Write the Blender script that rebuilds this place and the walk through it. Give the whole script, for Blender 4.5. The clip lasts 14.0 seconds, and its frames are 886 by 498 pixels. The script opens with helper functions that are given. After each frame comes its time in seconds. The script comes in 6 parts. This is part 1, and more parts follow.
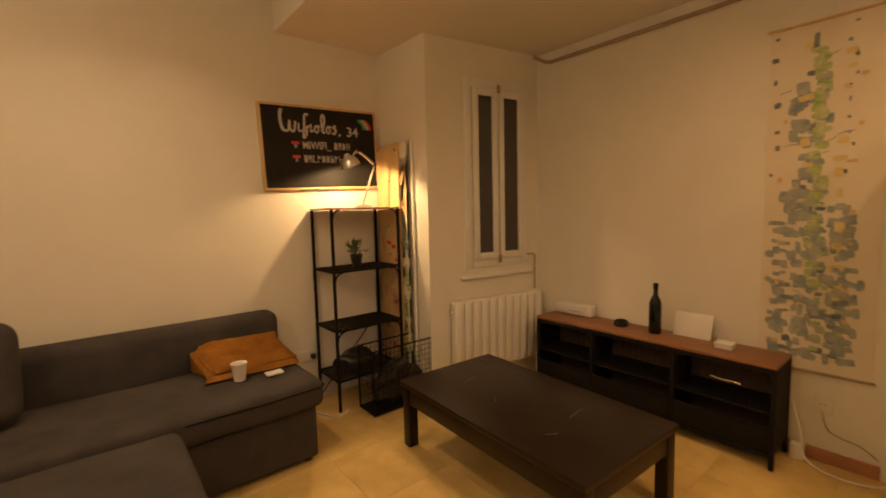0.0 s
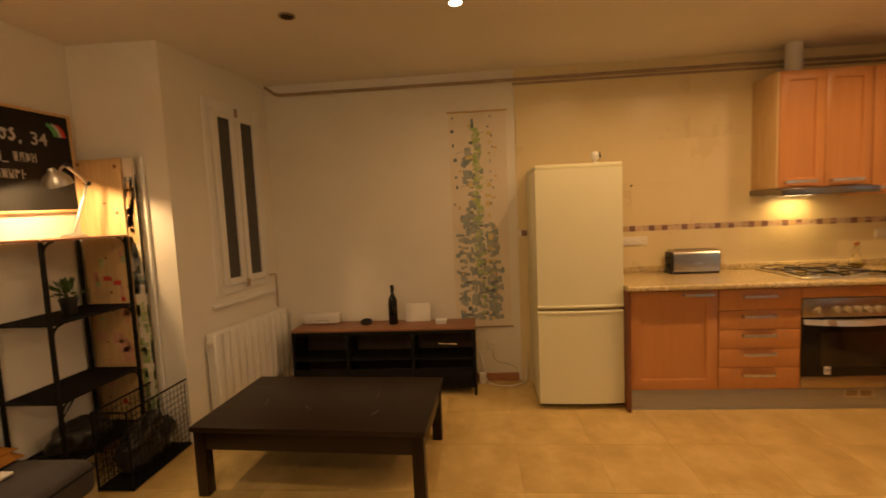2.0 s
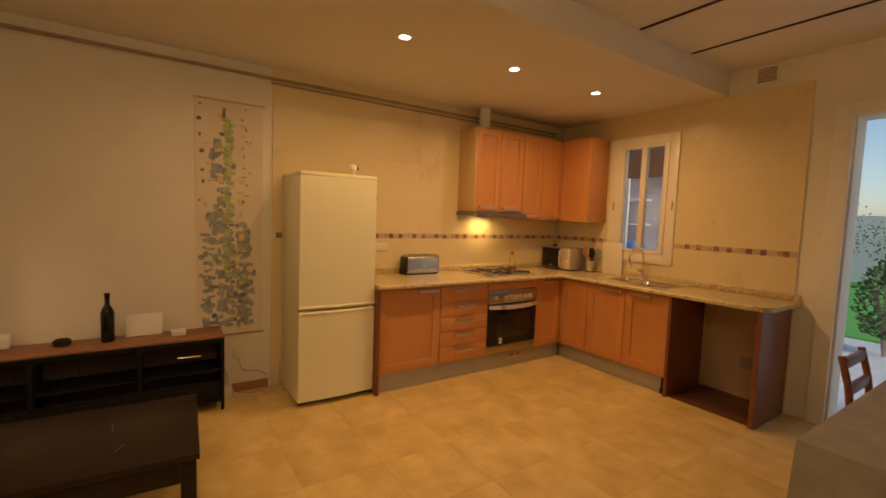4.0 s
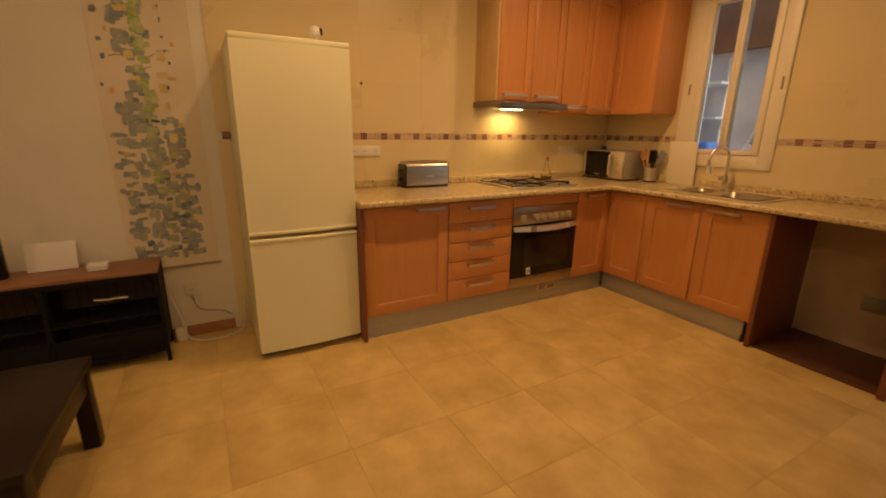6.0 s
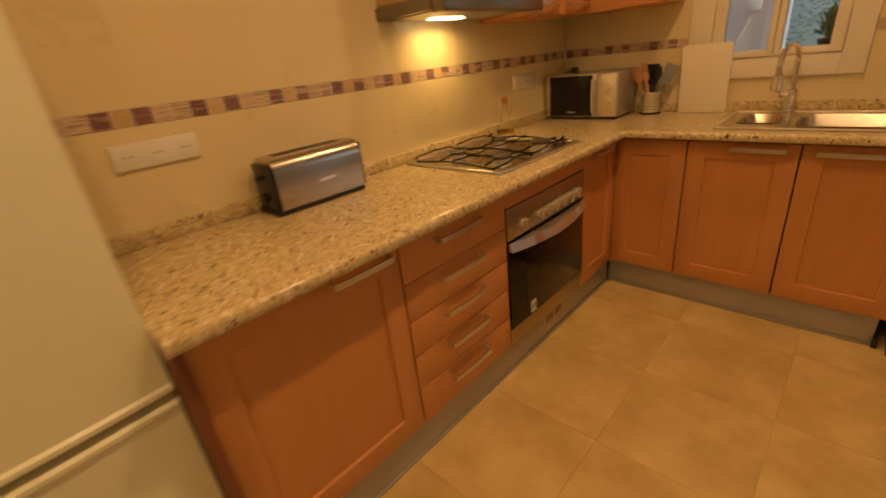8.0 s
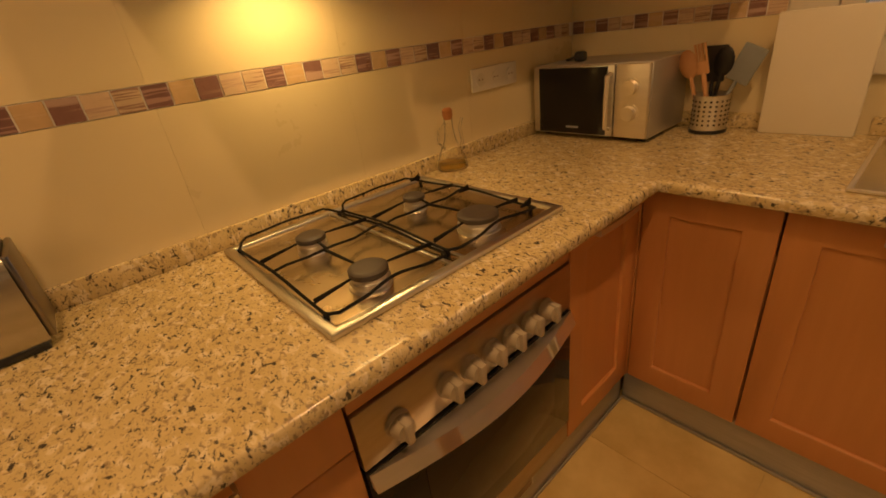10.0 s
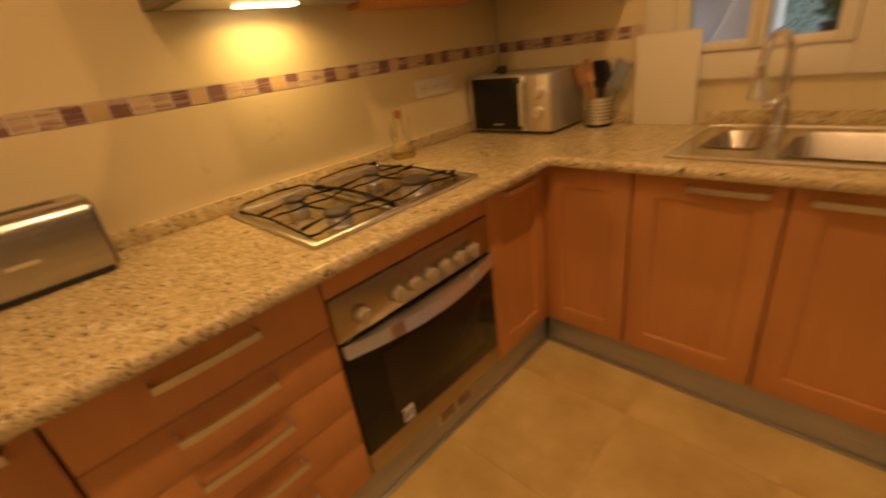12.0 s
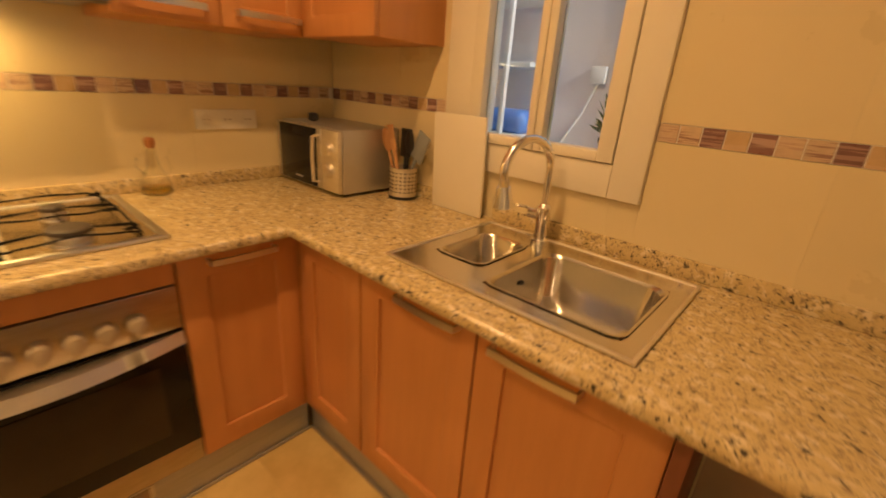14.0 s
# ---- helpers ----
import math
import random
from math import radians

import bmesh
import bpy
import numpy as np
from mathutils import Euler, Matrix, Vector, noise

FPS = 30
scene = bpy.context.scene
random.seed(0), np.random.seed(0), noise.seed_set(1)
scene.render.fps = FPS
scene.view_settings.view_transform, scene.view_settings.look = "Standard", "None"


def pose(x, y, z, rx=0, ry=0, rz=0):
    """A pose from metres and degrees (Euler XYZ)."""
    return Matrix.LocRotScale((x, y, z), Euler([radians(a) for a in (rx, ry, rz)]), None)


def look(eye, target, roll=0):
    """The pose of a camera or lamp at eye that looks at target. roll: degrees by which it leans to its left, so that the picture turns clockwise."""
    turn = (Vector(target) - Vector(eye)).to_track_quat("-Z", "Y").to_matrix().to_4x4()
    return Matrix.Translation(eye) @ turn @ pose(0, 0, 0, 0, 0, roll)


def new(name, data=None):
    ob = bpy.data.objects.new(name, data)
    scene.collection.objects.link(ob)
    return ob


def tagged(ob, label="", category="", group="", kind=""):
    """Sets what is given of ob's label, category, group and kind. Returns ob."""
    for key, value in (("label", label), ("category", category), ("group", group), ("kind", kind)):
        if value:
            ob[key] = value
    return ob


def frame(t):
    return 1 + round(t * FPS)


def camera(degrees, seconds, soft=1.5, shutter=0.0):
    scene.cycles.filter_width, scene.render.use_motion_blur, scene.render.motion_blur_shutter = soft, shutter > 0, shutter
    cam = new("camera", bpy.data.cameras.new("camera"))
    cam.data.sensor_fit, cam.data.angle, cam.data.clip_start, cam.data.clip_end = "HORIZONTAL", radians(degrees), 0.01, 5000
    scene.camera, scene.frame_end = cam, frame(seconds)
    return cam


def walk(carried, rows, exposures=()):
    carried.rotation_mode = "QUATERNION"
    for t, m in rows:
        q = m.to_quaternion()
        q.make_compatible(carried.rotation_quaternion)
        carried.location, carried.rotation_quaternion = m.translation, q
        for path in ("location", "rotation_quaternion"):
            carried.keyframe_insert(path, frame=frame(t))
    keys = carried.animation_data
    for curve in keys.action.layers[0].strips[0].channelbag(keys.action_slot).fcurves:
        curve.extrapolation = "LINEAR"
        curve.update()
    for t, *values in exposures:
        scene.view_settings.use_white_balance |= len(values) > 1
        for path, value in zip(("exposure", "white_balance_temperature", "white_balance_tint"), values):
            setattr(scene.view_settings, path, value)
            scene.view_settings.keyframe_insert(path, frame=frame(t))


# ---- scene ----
cam = camera(91.7, 14.0, soft=1.7, shutter=0.5)
# stops by which the clip's own camera brightens or darkens its picture
EXPOSURES = [(0.0, 0.05), (1.5, -0.13), (2.5, -0.14), (5.5, -0.26), (7.5, -0.30), (8.0, -0.40), (8.7, -0.46), (10.8, -0.68), (11.5, -0.58), (12.5, -0.14), (13.2, 0.09), (14.0, 0.12)]
PATH = [
    (0, (0.016, -0.173, 1.358), (1.282, 1.365, 1.175), -1.4),
    (0.5, (-0.233, -0.06, 1.367), (1.292, 1.216, 1.154), -2.6),
    (1, (-0.431, -0.051, 1.378), (1.348, 0.836, 1.162), -2.9),
    (1.5, (-0.583, 0.056, 1.393), (1.33, 0.602, 1.19), -3.2),
    (2, (-0.694, 0.329, 1.426), (1.293, 0.49, 1.264), -2.5),
    (2.5, (-0.78, 0.559, 1.436), (1.207, 0.464, 1.234), -0.7),
    (3, (-0.816, 0.696, 1.432), (1.042, -0.028, 1.286), -1.2),
    (3.2, (-0.806, 0.777, 1.441), (0.921, -0.225, 1.327), -0.3),
    (5.3, (-0.497, 0.397, 1.36), (1.146, -0.733, 1.202), 2.8),
    (5.5, (-0.394, 0.293, 1.323), (1.336, -0.689, 1.12), 3.8),
    (6, (-0.094, 0.102, 1.289), (1.589, -0.839, 0.757), 0.8),
    (6.5, (0.311, -0.013, 1.321), (2.055, -0.918, 0.945), -2.0),
    (7, (0.737, -0.104, 1.334), (2.341, -1.174, 0.804), -5.4),
    (7.5, (1.078, -0.291, 1.322), (2.611, -1.345, 0.59), -8.6),
    (8, (1.395, -0.569, 1.299), (2.698, -1.857, 0.495), -6.6),
    (8.5, (1.584, -0.866, 1.295), (2.781, -2.245, 0.48), -8.3),
    (8.7, (1.665, -1.05, 1.283), (2.917, -2.403, 0.509), -8.7),
    (10.8, (1.794, -1.66, 1.287), (3.213, -2.682, 0.316), -9.1),
    (11, (1.706, -1.61, 1.287), (3.132, -2.618, 0.312), -10.0),
    (11.5, (1.564, -1.512, 1.281), (3.012, -2.518, 0.336), -11.6),
    (12, (1.433, -1.395, 1.28), (2.75, -2.643, 0.439), -7.9),
    (12.5, (1.249, -1.408, 1.343), (2.173, -2.975, 0.512), 3.4),
    (13, (1.109, -1.549, 1.383), (2.062, -3.143, 0.643), 3.5),
    (13.5, (1.012, -1.749, 1.391), (2.201, -3.183, 0.662), 1.0),
    (14, (1.076, -2.106, 1.323), (2.295, -3.518, 0.603), 4.2),
]
walk(cam, [(t, look(eye, target, roll)) for t, eye, target, roll in PATH],
     exposures=EXPOSURES)

# ---- world and light ----
world = bpy.data.worlds.new("dusk")
scene.world = world
world.use_nodes = True
wn = world.node_tree.nodes
sky = wn.new("ShaderNodeTexSky")
sky.sky_type = "NISHITA"
sky.sun_disc = False
sky.sun_elevation = radians(35)
sky.sun_rotation = radians(-81)
world.node_tree.links.new(sky.outputs[0], wn["Background"].inputs[0])
wn["Background"].inputs[1].default_value = 0.15

WARM = (1.0, 0.56, 0.24)


def lamp(name, kind, energy, color, m, size=0.05):
    data = bpy.data.lights.new(name, kind)
    data.energy, data.color = energy, color
    if kind == "AREA":
        data.shape, data.size, data.spread = "DISK", size, radians(160)
    elif kind == "SPOT":
        data.spot_size, data.spot_blend, data.shadow_soft_size = radians(172), 0.3, size
    elif kind == "POINT":
        data.shadow_soft_size = size
    else:
        data.angle = size
    ob = new(name, data)
    ob.matrix_world = m
    return ob


sun = lamp("sun", "SUN", 2.2, (1.0, 0.95, 0.90), look((-20, 3, 14), (0, 0, 0)), radians(10))
DOWNLIGHTS = [(1.70, 0.40), (1.70, -0.54), (1.70, -1.46), (1.70, -2.40)]
CEIL, CEIL2 = 2.55, 2.75                  # the low ceiling and the raised one west of it
for (lx, ly), watts in zip(DOWNLIGHTS, (4.6, 7.4, 12.0, 10.4)):
    lamp("downlight_lamp", "AREA", watts, WARM, pose(lx, ly, CEIL - 0.012), 0.07)
# added lamp out of view, lifting the sitting corner's walls and ceiling
lamp("unseen_pendant_bulb", "POINT", 33.0, (1.0, 0.64, 0.33), pose(-1.15, 0.95, CEIL2 - 0.27), 0.035)
# unseen downlight added to brighten the sofa seats and the wall behind
sofa_fill = lamp("downlight_lamp", "AREA", 6.5, (1.0, 0.64, 0.34), pose(0.15, 1.80, CEIL2 - 0.012), 0.07).data
sofa_fill.spread = radians(132)
hood_light = lamp("hood_lamp", "AREA", 1.9, (1.0, 0.58, 0.18), pose(2.755, -2.09, 1.446), 0.05).data
hood_light.shape, hood_light.size_y = "RECTANGLE", 0.20
lamp("desk_lamp_bulb", "SPOT", 24.0, (1.0, 0.60, 0.26), look((1.442, 2.53, 1.655), (1.53, 2.70, 1.15)), 0.025)


# ---- materials ----
def mat(name, a, b=None, rough=0.5, metal=0.0, scale=6.0, stretch=(1, 1, 1), bump=0.05, fine=80.0, spec=0.5, rand=0.0, gloss_var=0.1, detail=6.0, coat=0.0, transmission=0.0):
    m = bpy.data.materials.new(name)
    m.use_nodes = True
    n, l = m.node_tree.nodes, m.node_tree.links
    p = n["Principled BSDF"]
    b = b or a
    tc = n.new("ShaderNodeTexCoord")
    mp = n.new("ShaderNodeMapping")
    mp.inputs["Scale"].default_value = stretch
    l.new(tc.outputs["Object"], mp.inputs[0])
    if rand:
        info = n.new("ShaderNodeObjectInfo")
        shift = n.new("ShaderNodeVectorMath")
        shift.operation = "MULTIPLY_ADD"
        l.new(info.outputs["Random"], shift.inputs[0])
        shift.inputs[1].default_value = (17.0, 11.0, 5.0)
        l.new(tc.outputs["Object"], shift.inputs[2])
        l.new(shift.outputs[0], mp.inputs[0])
    no = n.new("ShaderNodeTexNoise")
    no.inputs["Scale"].default_value, no.inputs["Detail"].default_value, no.inputs["Roughness"].default_value = scale, detail, 0.6
    l.new(mp.outputs[0], no.inputs["Vector"])
    ramp = n.new("ShaderNodeValToRGB")
    ramp.color_ramp.elements[0].position, ramp.color_ramp.elements[1].position = 0.32, 0.68
    ramp.color_ramp.elements[0].color, ramp.color_ramp.elements[1].color = (*a, 1), (*b, 1)
    l.new(no.outputs["Fac"], ramp.inputs[0])
    color = ramp.outputs[0]
    if rand:
        mr = n.new("ShaderNodeMapRange")
        mr.inputs[3].default_value, mr.inputs[4].default_value = 1 - rand, 1 + rand
        l.new(info.outputs["Random"], mr.inputs[0])
        hs = n.new("ShaderNodeHueSaturation")
        l.new(mr.outputs[0], hs.inputs["Value"])
        l.new(color, hs.inputs["Color"])
        color = hs.outputs[0]
    l.new(color, p.inputs["Base Color"])
    f = n.new("ShaderNodeTexNoise")
    f.inputs["Scale"].default_value, f.inputs["Detail"].default_value = fine, 4.0
    l.new(mp.outputs[0], f.inputs["Vector"])
    rr = n.new("ShaderNodeMapRange")
    rr.inputs[3].default_value, rr.inputs[4].default_value = max(0.02, rough - gloss_var), min(1, rough + gloss_var)
    l.new(no.outputs["Fac"], rr.inputs[0])
    l.new(rr.outputs[0], p.inputs["Roughness"])
    if bump:
        bp = n.new("ShaderNodeBump")
        bp.inputs["Strength"].default_value, bp.inputs["Distance"].default_value = bump, 0.01
        l.new(f.outputs["Fac"], bp.inputs["Height"])
        l.new(bp.outputs[0], p.inputs["Normal"])
    p.inputs["Metallic"].default_value = metal
    p.inputs["Specular IOR Level"].default_value = spec
    p.inputs["Coat Weight"].default_value = coat
    p.inputs["Transmission Weight"].default_value = transmission
    return m


def glow(name, color, strength):
    m = bpy.data.materials.new(name)
    m.use_nodes = True
    p = m.node_tree.nodes["Principled BSDF"]
    p.inputs["Base Color"].default_value = (*color, 1)
    p.inputs["Emission Color"].default_value = (*color, 1)
    p.inputs["Emission Strength"].default_value = strength
    return m


def granite(name):
    m = mat(name, (0.66, 0.53, 0.275), (0.57, 0.44, 0.205), rough=0.2, scale=30, bump=0.0, spec=0.5)
    n, l = m.node_tree.nodes, m.node_tree.links
    p = n["Principled BSDF"]
    ramp = [x for x in n if x.type == "VALTORGB"][0]
    mp = [x for x in n if x.type == "MAPPING"][0]
    color = ramp.outputs[0]
    for scale, low, high, tint in ((34, 0.54, 0.62, (0.74, 0.63, 0.39)), (80, 0.57, 0.64, (0.36, 0.27, 0.15)), (64, 0.62, 0.665, (0.075, 0.062, 0.045)), (105, 0.625, 0.675, (0.10, 0.083, 0.058)), (170, 0.62, 0.70, (0.20, 0.165, 0.105))):
        mm = n.new("ShaderNodeMapping")
        mm.inputs["Scale"].default_value = (1.0, 1.6, 1.0)
        mm.inputs["Rotation"].default_value = (0, 0, 0.7)
        mm.inputs["Location"].default_value = (scale, 3.1, 1.7)
        l.new(mp.outputs[0], mm.inputs[0])
        no = n.new("ShaderNodeTexNoise")
        no.inputs["Scale"].default_value, no.inputs["Detail"].default_value, no.inputs["Distortion"].default_value = scale, 3.0, 0.6
        l.new(mm.outputs[0], no.inputs["Vector"])
        mr = n.new("ShaderNodeMapRange")
        mr.inputs[1].default_value, mr.inputs[2].default_value = low, high
        l.new(no.outputs["Fac"], mr.inputs[0])
        mix = n.new("ShaderNodeMix")
        mix.data_type = "RGBA"
        l.new(mr.outputs[0], mix.inputs["Factor"])
        l.new(color, mix.inputs["A"])
        mix.inputs["B"].default_value = (*tint, 1)
        color = mix.outputs["Result"]
    l.new(color, p.inputs["Base Color"])
    return m


def banded(name, ground, line, amount, scale):
    """A mosaic piece with uneven horizontal veins over its ground colour."""
    m = mat(name, ground, tuple(q * 0.85 for q in ground), rough=0.3, scale=30, bump=0.05, rand=0.06)
    n, l = m.node_tree.nodes, m.node_tree.links
    p = n["Principled BSDF"]
    base = p.inputs["Base Color"].links[0].from_socket
    tc = [x for x in n if x.type == "TEX_COORD"][0]
    info = n.new("ShaderNodeObjectInfo")
    shift = n.new("ShaderNodeVectorMath")
    shift.operation = "MULTIPLY_ADD"
    l.new(info.outputs["Random"], shift.inputs[0])
    shift.inputs[1].default_value = (0.7, 0.9, 0.23)
    l.new(tc.outputs["Object"], shift.inputs[2])
    wave = n.new("ShaderNodeTexNoise")
    mp = n.new("ShaderNodeMapping")
    mp.inputs["Scale"].default_value = (0.04, 0.04, 1.0)
    l.new(shift.outputs[0], mp.inputs[0])
    l.new(mp.outputs[0], wave.inputs["Vector"])
    wave.inputs["Scale"].default_value, wave.inputs["Detail"].default_value = scale, 2.0
    mr = n.new("ShaderNodeMapRange")
    mr.inputs[1].default_value, mr.inputs[2].default_value, mr.inputs[4].default_value = 0.50, 0.57, amount
    l.new(wave.outputs["Fac"], mr.inputs[0])
    mix = n.new("ShaderNodeMix")
    mix.data_type = "RGBA"
    l.new(mr.outputs[0], mix.inputs["Factor"])
    l.new(base, mix.inputs["A"])
    mix.inputs["B"].default_value = (*line, 1)
    l.new(mix.outputs["Result"], p.inputs["Base Color"])
    return m


def glass(name, tint=(0.9, 0.93, 0.93), rough=0.02):
    m = bpy.data.materials.new(name)
    m.use_nodes = True
    p = m.node_tree.nodes["Principled BSDF"]
    p.inputs["Base Color"].default_value = (*tint, 1)
    p.inputs["Roughness"].default_value = rough
    p.inputs["Transmission Weight"].default_value = 1.0
    p.inputs["IOR"].default_value = 1.45
    return m


M_PLASTER = mat("white plaster", (0.74, 0.71, 0.63), (0.80, 0.77, 0.69), rough=0.85, scale=1.6, bump=0.12, fine=120, spec=0.2)
M_CEIL = mat("ceiling paint", (0.74, 0.71, 0.66), (0.79, 0.76, 0.71), rough=0.9, scale=1.2, bump=0.05, fine=90, spec=0.1)
M_FLOOR = mat("ochre stone floor tile", (0.53, 0.365, 0.122), (0.74, 0.555, 0.225), rough=0.40, scale=4.2, bump=0.03, fine=60, rand=0.012, gloss_var=0.14)
M_GROUT = mat("grout", (0.53, 0.38, 0.15), (0.62, 0.46, 0.20), rough=0.9, scale=9, bump=0.2)
M_WTILE = mat("cream wall tile", (0.715, 0.603, 0.348), (0.742, 0.628, 0.368), rough=0.30, scale=2.6, bump=0.012, fine=30, rand=0.012)
PLUM, SAND = (0.20, 0.10, 0.085), (0.66, 0.50, 0.33)
M_BAND = [banded("plum mosaic", PLUM, (0.42, 0.27, 0.22), 0.75, 210), banded("tan mosaic", (0.60, 0.42, 0.22), SAND, 0.4, 60),
          banded("two-tone mosaic", (0.25, 0.13, 0.105), (0.52, 0.36, 0.28), 0.9, 70), banded("sand mosaic", SAND, (0.45, 0.29, 0.22), 0.75, 200), banded("striped mosaic", SAND, (0.26, 0.14, 0.11), 0.9, 250)]
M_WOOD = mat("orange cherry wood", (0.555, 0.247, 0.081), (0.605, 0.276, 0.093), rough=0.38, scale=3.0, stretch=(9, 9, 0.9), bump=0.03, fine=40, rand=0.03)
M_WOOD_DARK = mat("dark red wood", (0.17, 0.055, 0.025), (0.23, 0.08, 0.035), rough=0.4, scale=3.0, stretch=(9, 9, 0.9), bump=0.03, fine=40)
M_GRANITE = granite("speckled beige granite")
M_STEEL = mat("brushed steel", (0.66, 0.64, 0.59), (0.74, 0.72, 0.67), rough=0.34, metal=1.0, scale=4, stretch=(1, 3, 14), bump=0.0, fine=60, gloss_var=0.04, detail=3)
M_CHROME = mat("chrome", (0.93, 0.92, 0.90), rough=0.14, metal=1.0, bump=0.0, gloss_var=0.03)
M_HOOD = mat("dark brushed steel", (0.23, 0.205, 0.18), (0.30, 0.27, 0.24), rough=0.3, metal=1.0, scale=3, bump=0.0)
M_CLOTH = mat("grey linen cloth", (0.26, 0.24, 0.22), (0.33, 0.31, 0.28), rough=0.95, scale=9, bump=0.4, fine=300)
# brushed steel again, with the oven's dark reflections put into its colour
M_OVENST = mat("brushed steel toned for dark reflections", (0.42, 0.35, 0.255), (0.49, 0.415, 0.31), rough=0.36, metal=1.0, scale=4, stretch=(1, 3, 14), bump=0.0, gloss_var=0.04)
# the hob tray's golden wall reflection is mixed into this steel's colour
M_HOBTRAY = mat("polished steel tinted with the wall's reflection", (0.56, 0.47, 0.34), (0.62, 0.53, 0.39), rough=0.26, metal=1.0, scale=4, bump=0.0, gloss_var=0.05)
M_SINK = mat("satin sink steel", (0.64, 0.60, 0.51), (0.72, 0.67, 0.58), rough=0.2, metal=1.0, scale=5, bump=0.0, gloss_var=0.05)
M_BRIGHT = mat("bright satin steel", (0.80, 0.74, 0.62), (0.86, 0.80, 0.68), rough=0.45, metal=1.0, scale=4, stretch=(1, 3, 14), bump=0.0, gloss_var=0.05)
# brown darkened to hold the shadow on the open bay's floor
M_BASE_SHADE = mat("brown board darkened for shade", (0.085, 0.034, 0.018), (0.115, 0.048, 0.025), rough=0.5, scale=4, stretch=(1, 8, 8))
M_CAP = mat("enamelled burner cap", (0.055, 0.042, 0.032), (0.075, 0.06, 0.046), rough=0.5, scale=30)
M_TOAST = mat("brushed toaster steel", (0.50, 0.46, 0.40), (0.60, 0.56, 0.49), rough=0.24, metal=1.0, scale=4, stretch=(14, 1, 14), bump=0.0, gloss_var=0.04)
M_KNOB = mat("beige plastic", (0.42, 0.35, 0.23), (0.48, 0.40, 0.27), rough=0.4, scale=9, bump=0.01)
# brown that puts the shade under the worktop into the bay's wall
M_NICHE_SHADE = mat("wall brown carrying the bay's shade", (0.43, 0.31, 0.19), (0.49, 0.36, 0.23), rough=0.85, scale=3, bump=0.1)
M_YELLOWP = mat("yellow paint", (0.62, 0.50, 0.14), (0.70, 0.60, 0.34), rough=0.85, scale=40, bump=0.1)
M_TOE = mat("grey aluminium plinth", (0.42, 0.42, 0.41), (0.50, 0.50, 0.49), rough=0.4, metal=0.6, scale=5, stretch=(1, 1, 20), bump=0.02)
M_BLACKM = mat("black metal", (0.006, 0.0055, 0.005), (0.011, 0.010, 0.009), rough=0.65, scale=20, bump=0.04, spec=0.16)
M_BLACKP = mat("black plastic", (0.012, 0.012, 0.012), (0.02, 0.02, 0.02), rough=0.35, scale=20, bump=0.02)
M_BLACKW = mat("black-brown stained wood", (0.012, 0.0062, 0.004), (0.020, 0.0105, 0.0065), rough=0.38, scale=3, stretch=(14, 1.2, 14), bump=0.03, spec=0.3)
M_TOPW = mat("reddish brown wood top", (0.22, 0.10, 0.05), (0.32, 0.15, 0.075), rough=0.45, scale=3, stretch=(14, 1.2, 14), bump=0.04)
M_FRIDGE = mat("white enamel", (0.79, 0.775, 0.535), (0.82, 0.805, 0.565), rough=0.32, scale=2, bump=0.01)
M_WHITE = mat("white lacquer", (0.76, 0.75, 0.71), (0.81, 0.80, 0.76), rough=0.4, scale=4, bump=0.02)
M_PAPER = mat("white paper", (0.78, 0.76, 0.71), (0.83, 0.81, 0.76), rough=0.85, scale=4, bump=0.04)
M_SOFA = mat("dark grey fabric", (0.056, 0.051, 0.052), (0.084, 0.077, 0.077), rough=0.95, scale=5, bump=0.5, fine=420, spec=0.15)
M_MUSTARD = mat("mustard wool", (0.25, 0.105, 0.018), (0.35, 0.155, 0.030), rough=0.95, scale=14, bump=0.6, fine=260, spec=0.1)
M_OVENGLASS = mat("dark oven glass", (0.010, 0.009, 0.008), (0.016, 0.014, 0.012), rough=0.07, scale=3, bump=0.0, gloss_var=0.03, spec=0.28)
M_OVENWIN = mat("brown oven window glass", (0.028, 0.020, 0.012), (0.04, 0.028, 0.017), rough=0.09, scale=3, bump=0.0, gloss_var=0.03, spec=0.32)
M_CHALK = mat("chalkboard", (0.008, 0.0072, 0.0065), (0.016, 0.0145, 0.013), rough=0.7, scale=3, bump=0.03, spec=0.25)
M_CHALKW = mat("white chalk", (0.58, 0.56, 0.52), (0.36, 0.35, 0.33), rough=0.95, scale=60, bump=0.1)
M_CHALKR = mat("red chalk", (0.62, 0.07, 0.06), (0.48, 0.05, 0.05), rough=0.95, scale=60, bump=0.1)
M_CHALKG = mat("green chalk", (0.12, 0.45, 0.16), (0.09, 0.34, 0.12), rough=0.95, scale=60, bump=0.1)
M_PINE = mat("light pine", (0.58, 0.38, 0.17), (0.70, 0.50, 0.25), rough=0.55, scale=3, stretch=(12, 12, 1.0), bump=0.04)
M_KNOT = mat("pine knot", (0.22, 0.10, 0.04), (0.30, 0.15, 0.06), rough=0.6, scale=40)
M_GLASS = glass("clear glass")
M_THIN = glass("thin clear glass", (0.98, 0.97, 0.92), 0.0)
M_THIN.node_tree.nodes["Principled BSDF"].inputs["IOR"].default_value = 1.25
M_PANE = glass("window pane", (0.96, 0.97, 0.97), 0.0)
M_FROST = mat("dark window glass", (0.055, 0.050, 0.046), (0.075, 0.068, 0.062), rough=0.22, scale=2, bump=0.0)
M_CANVAS = mat("cream canvas", (0.70, 0.63, 0.51), (0.77, 0.71, 0.59), rough=0.9, scale=2.5, bump=0.15, fine=300)
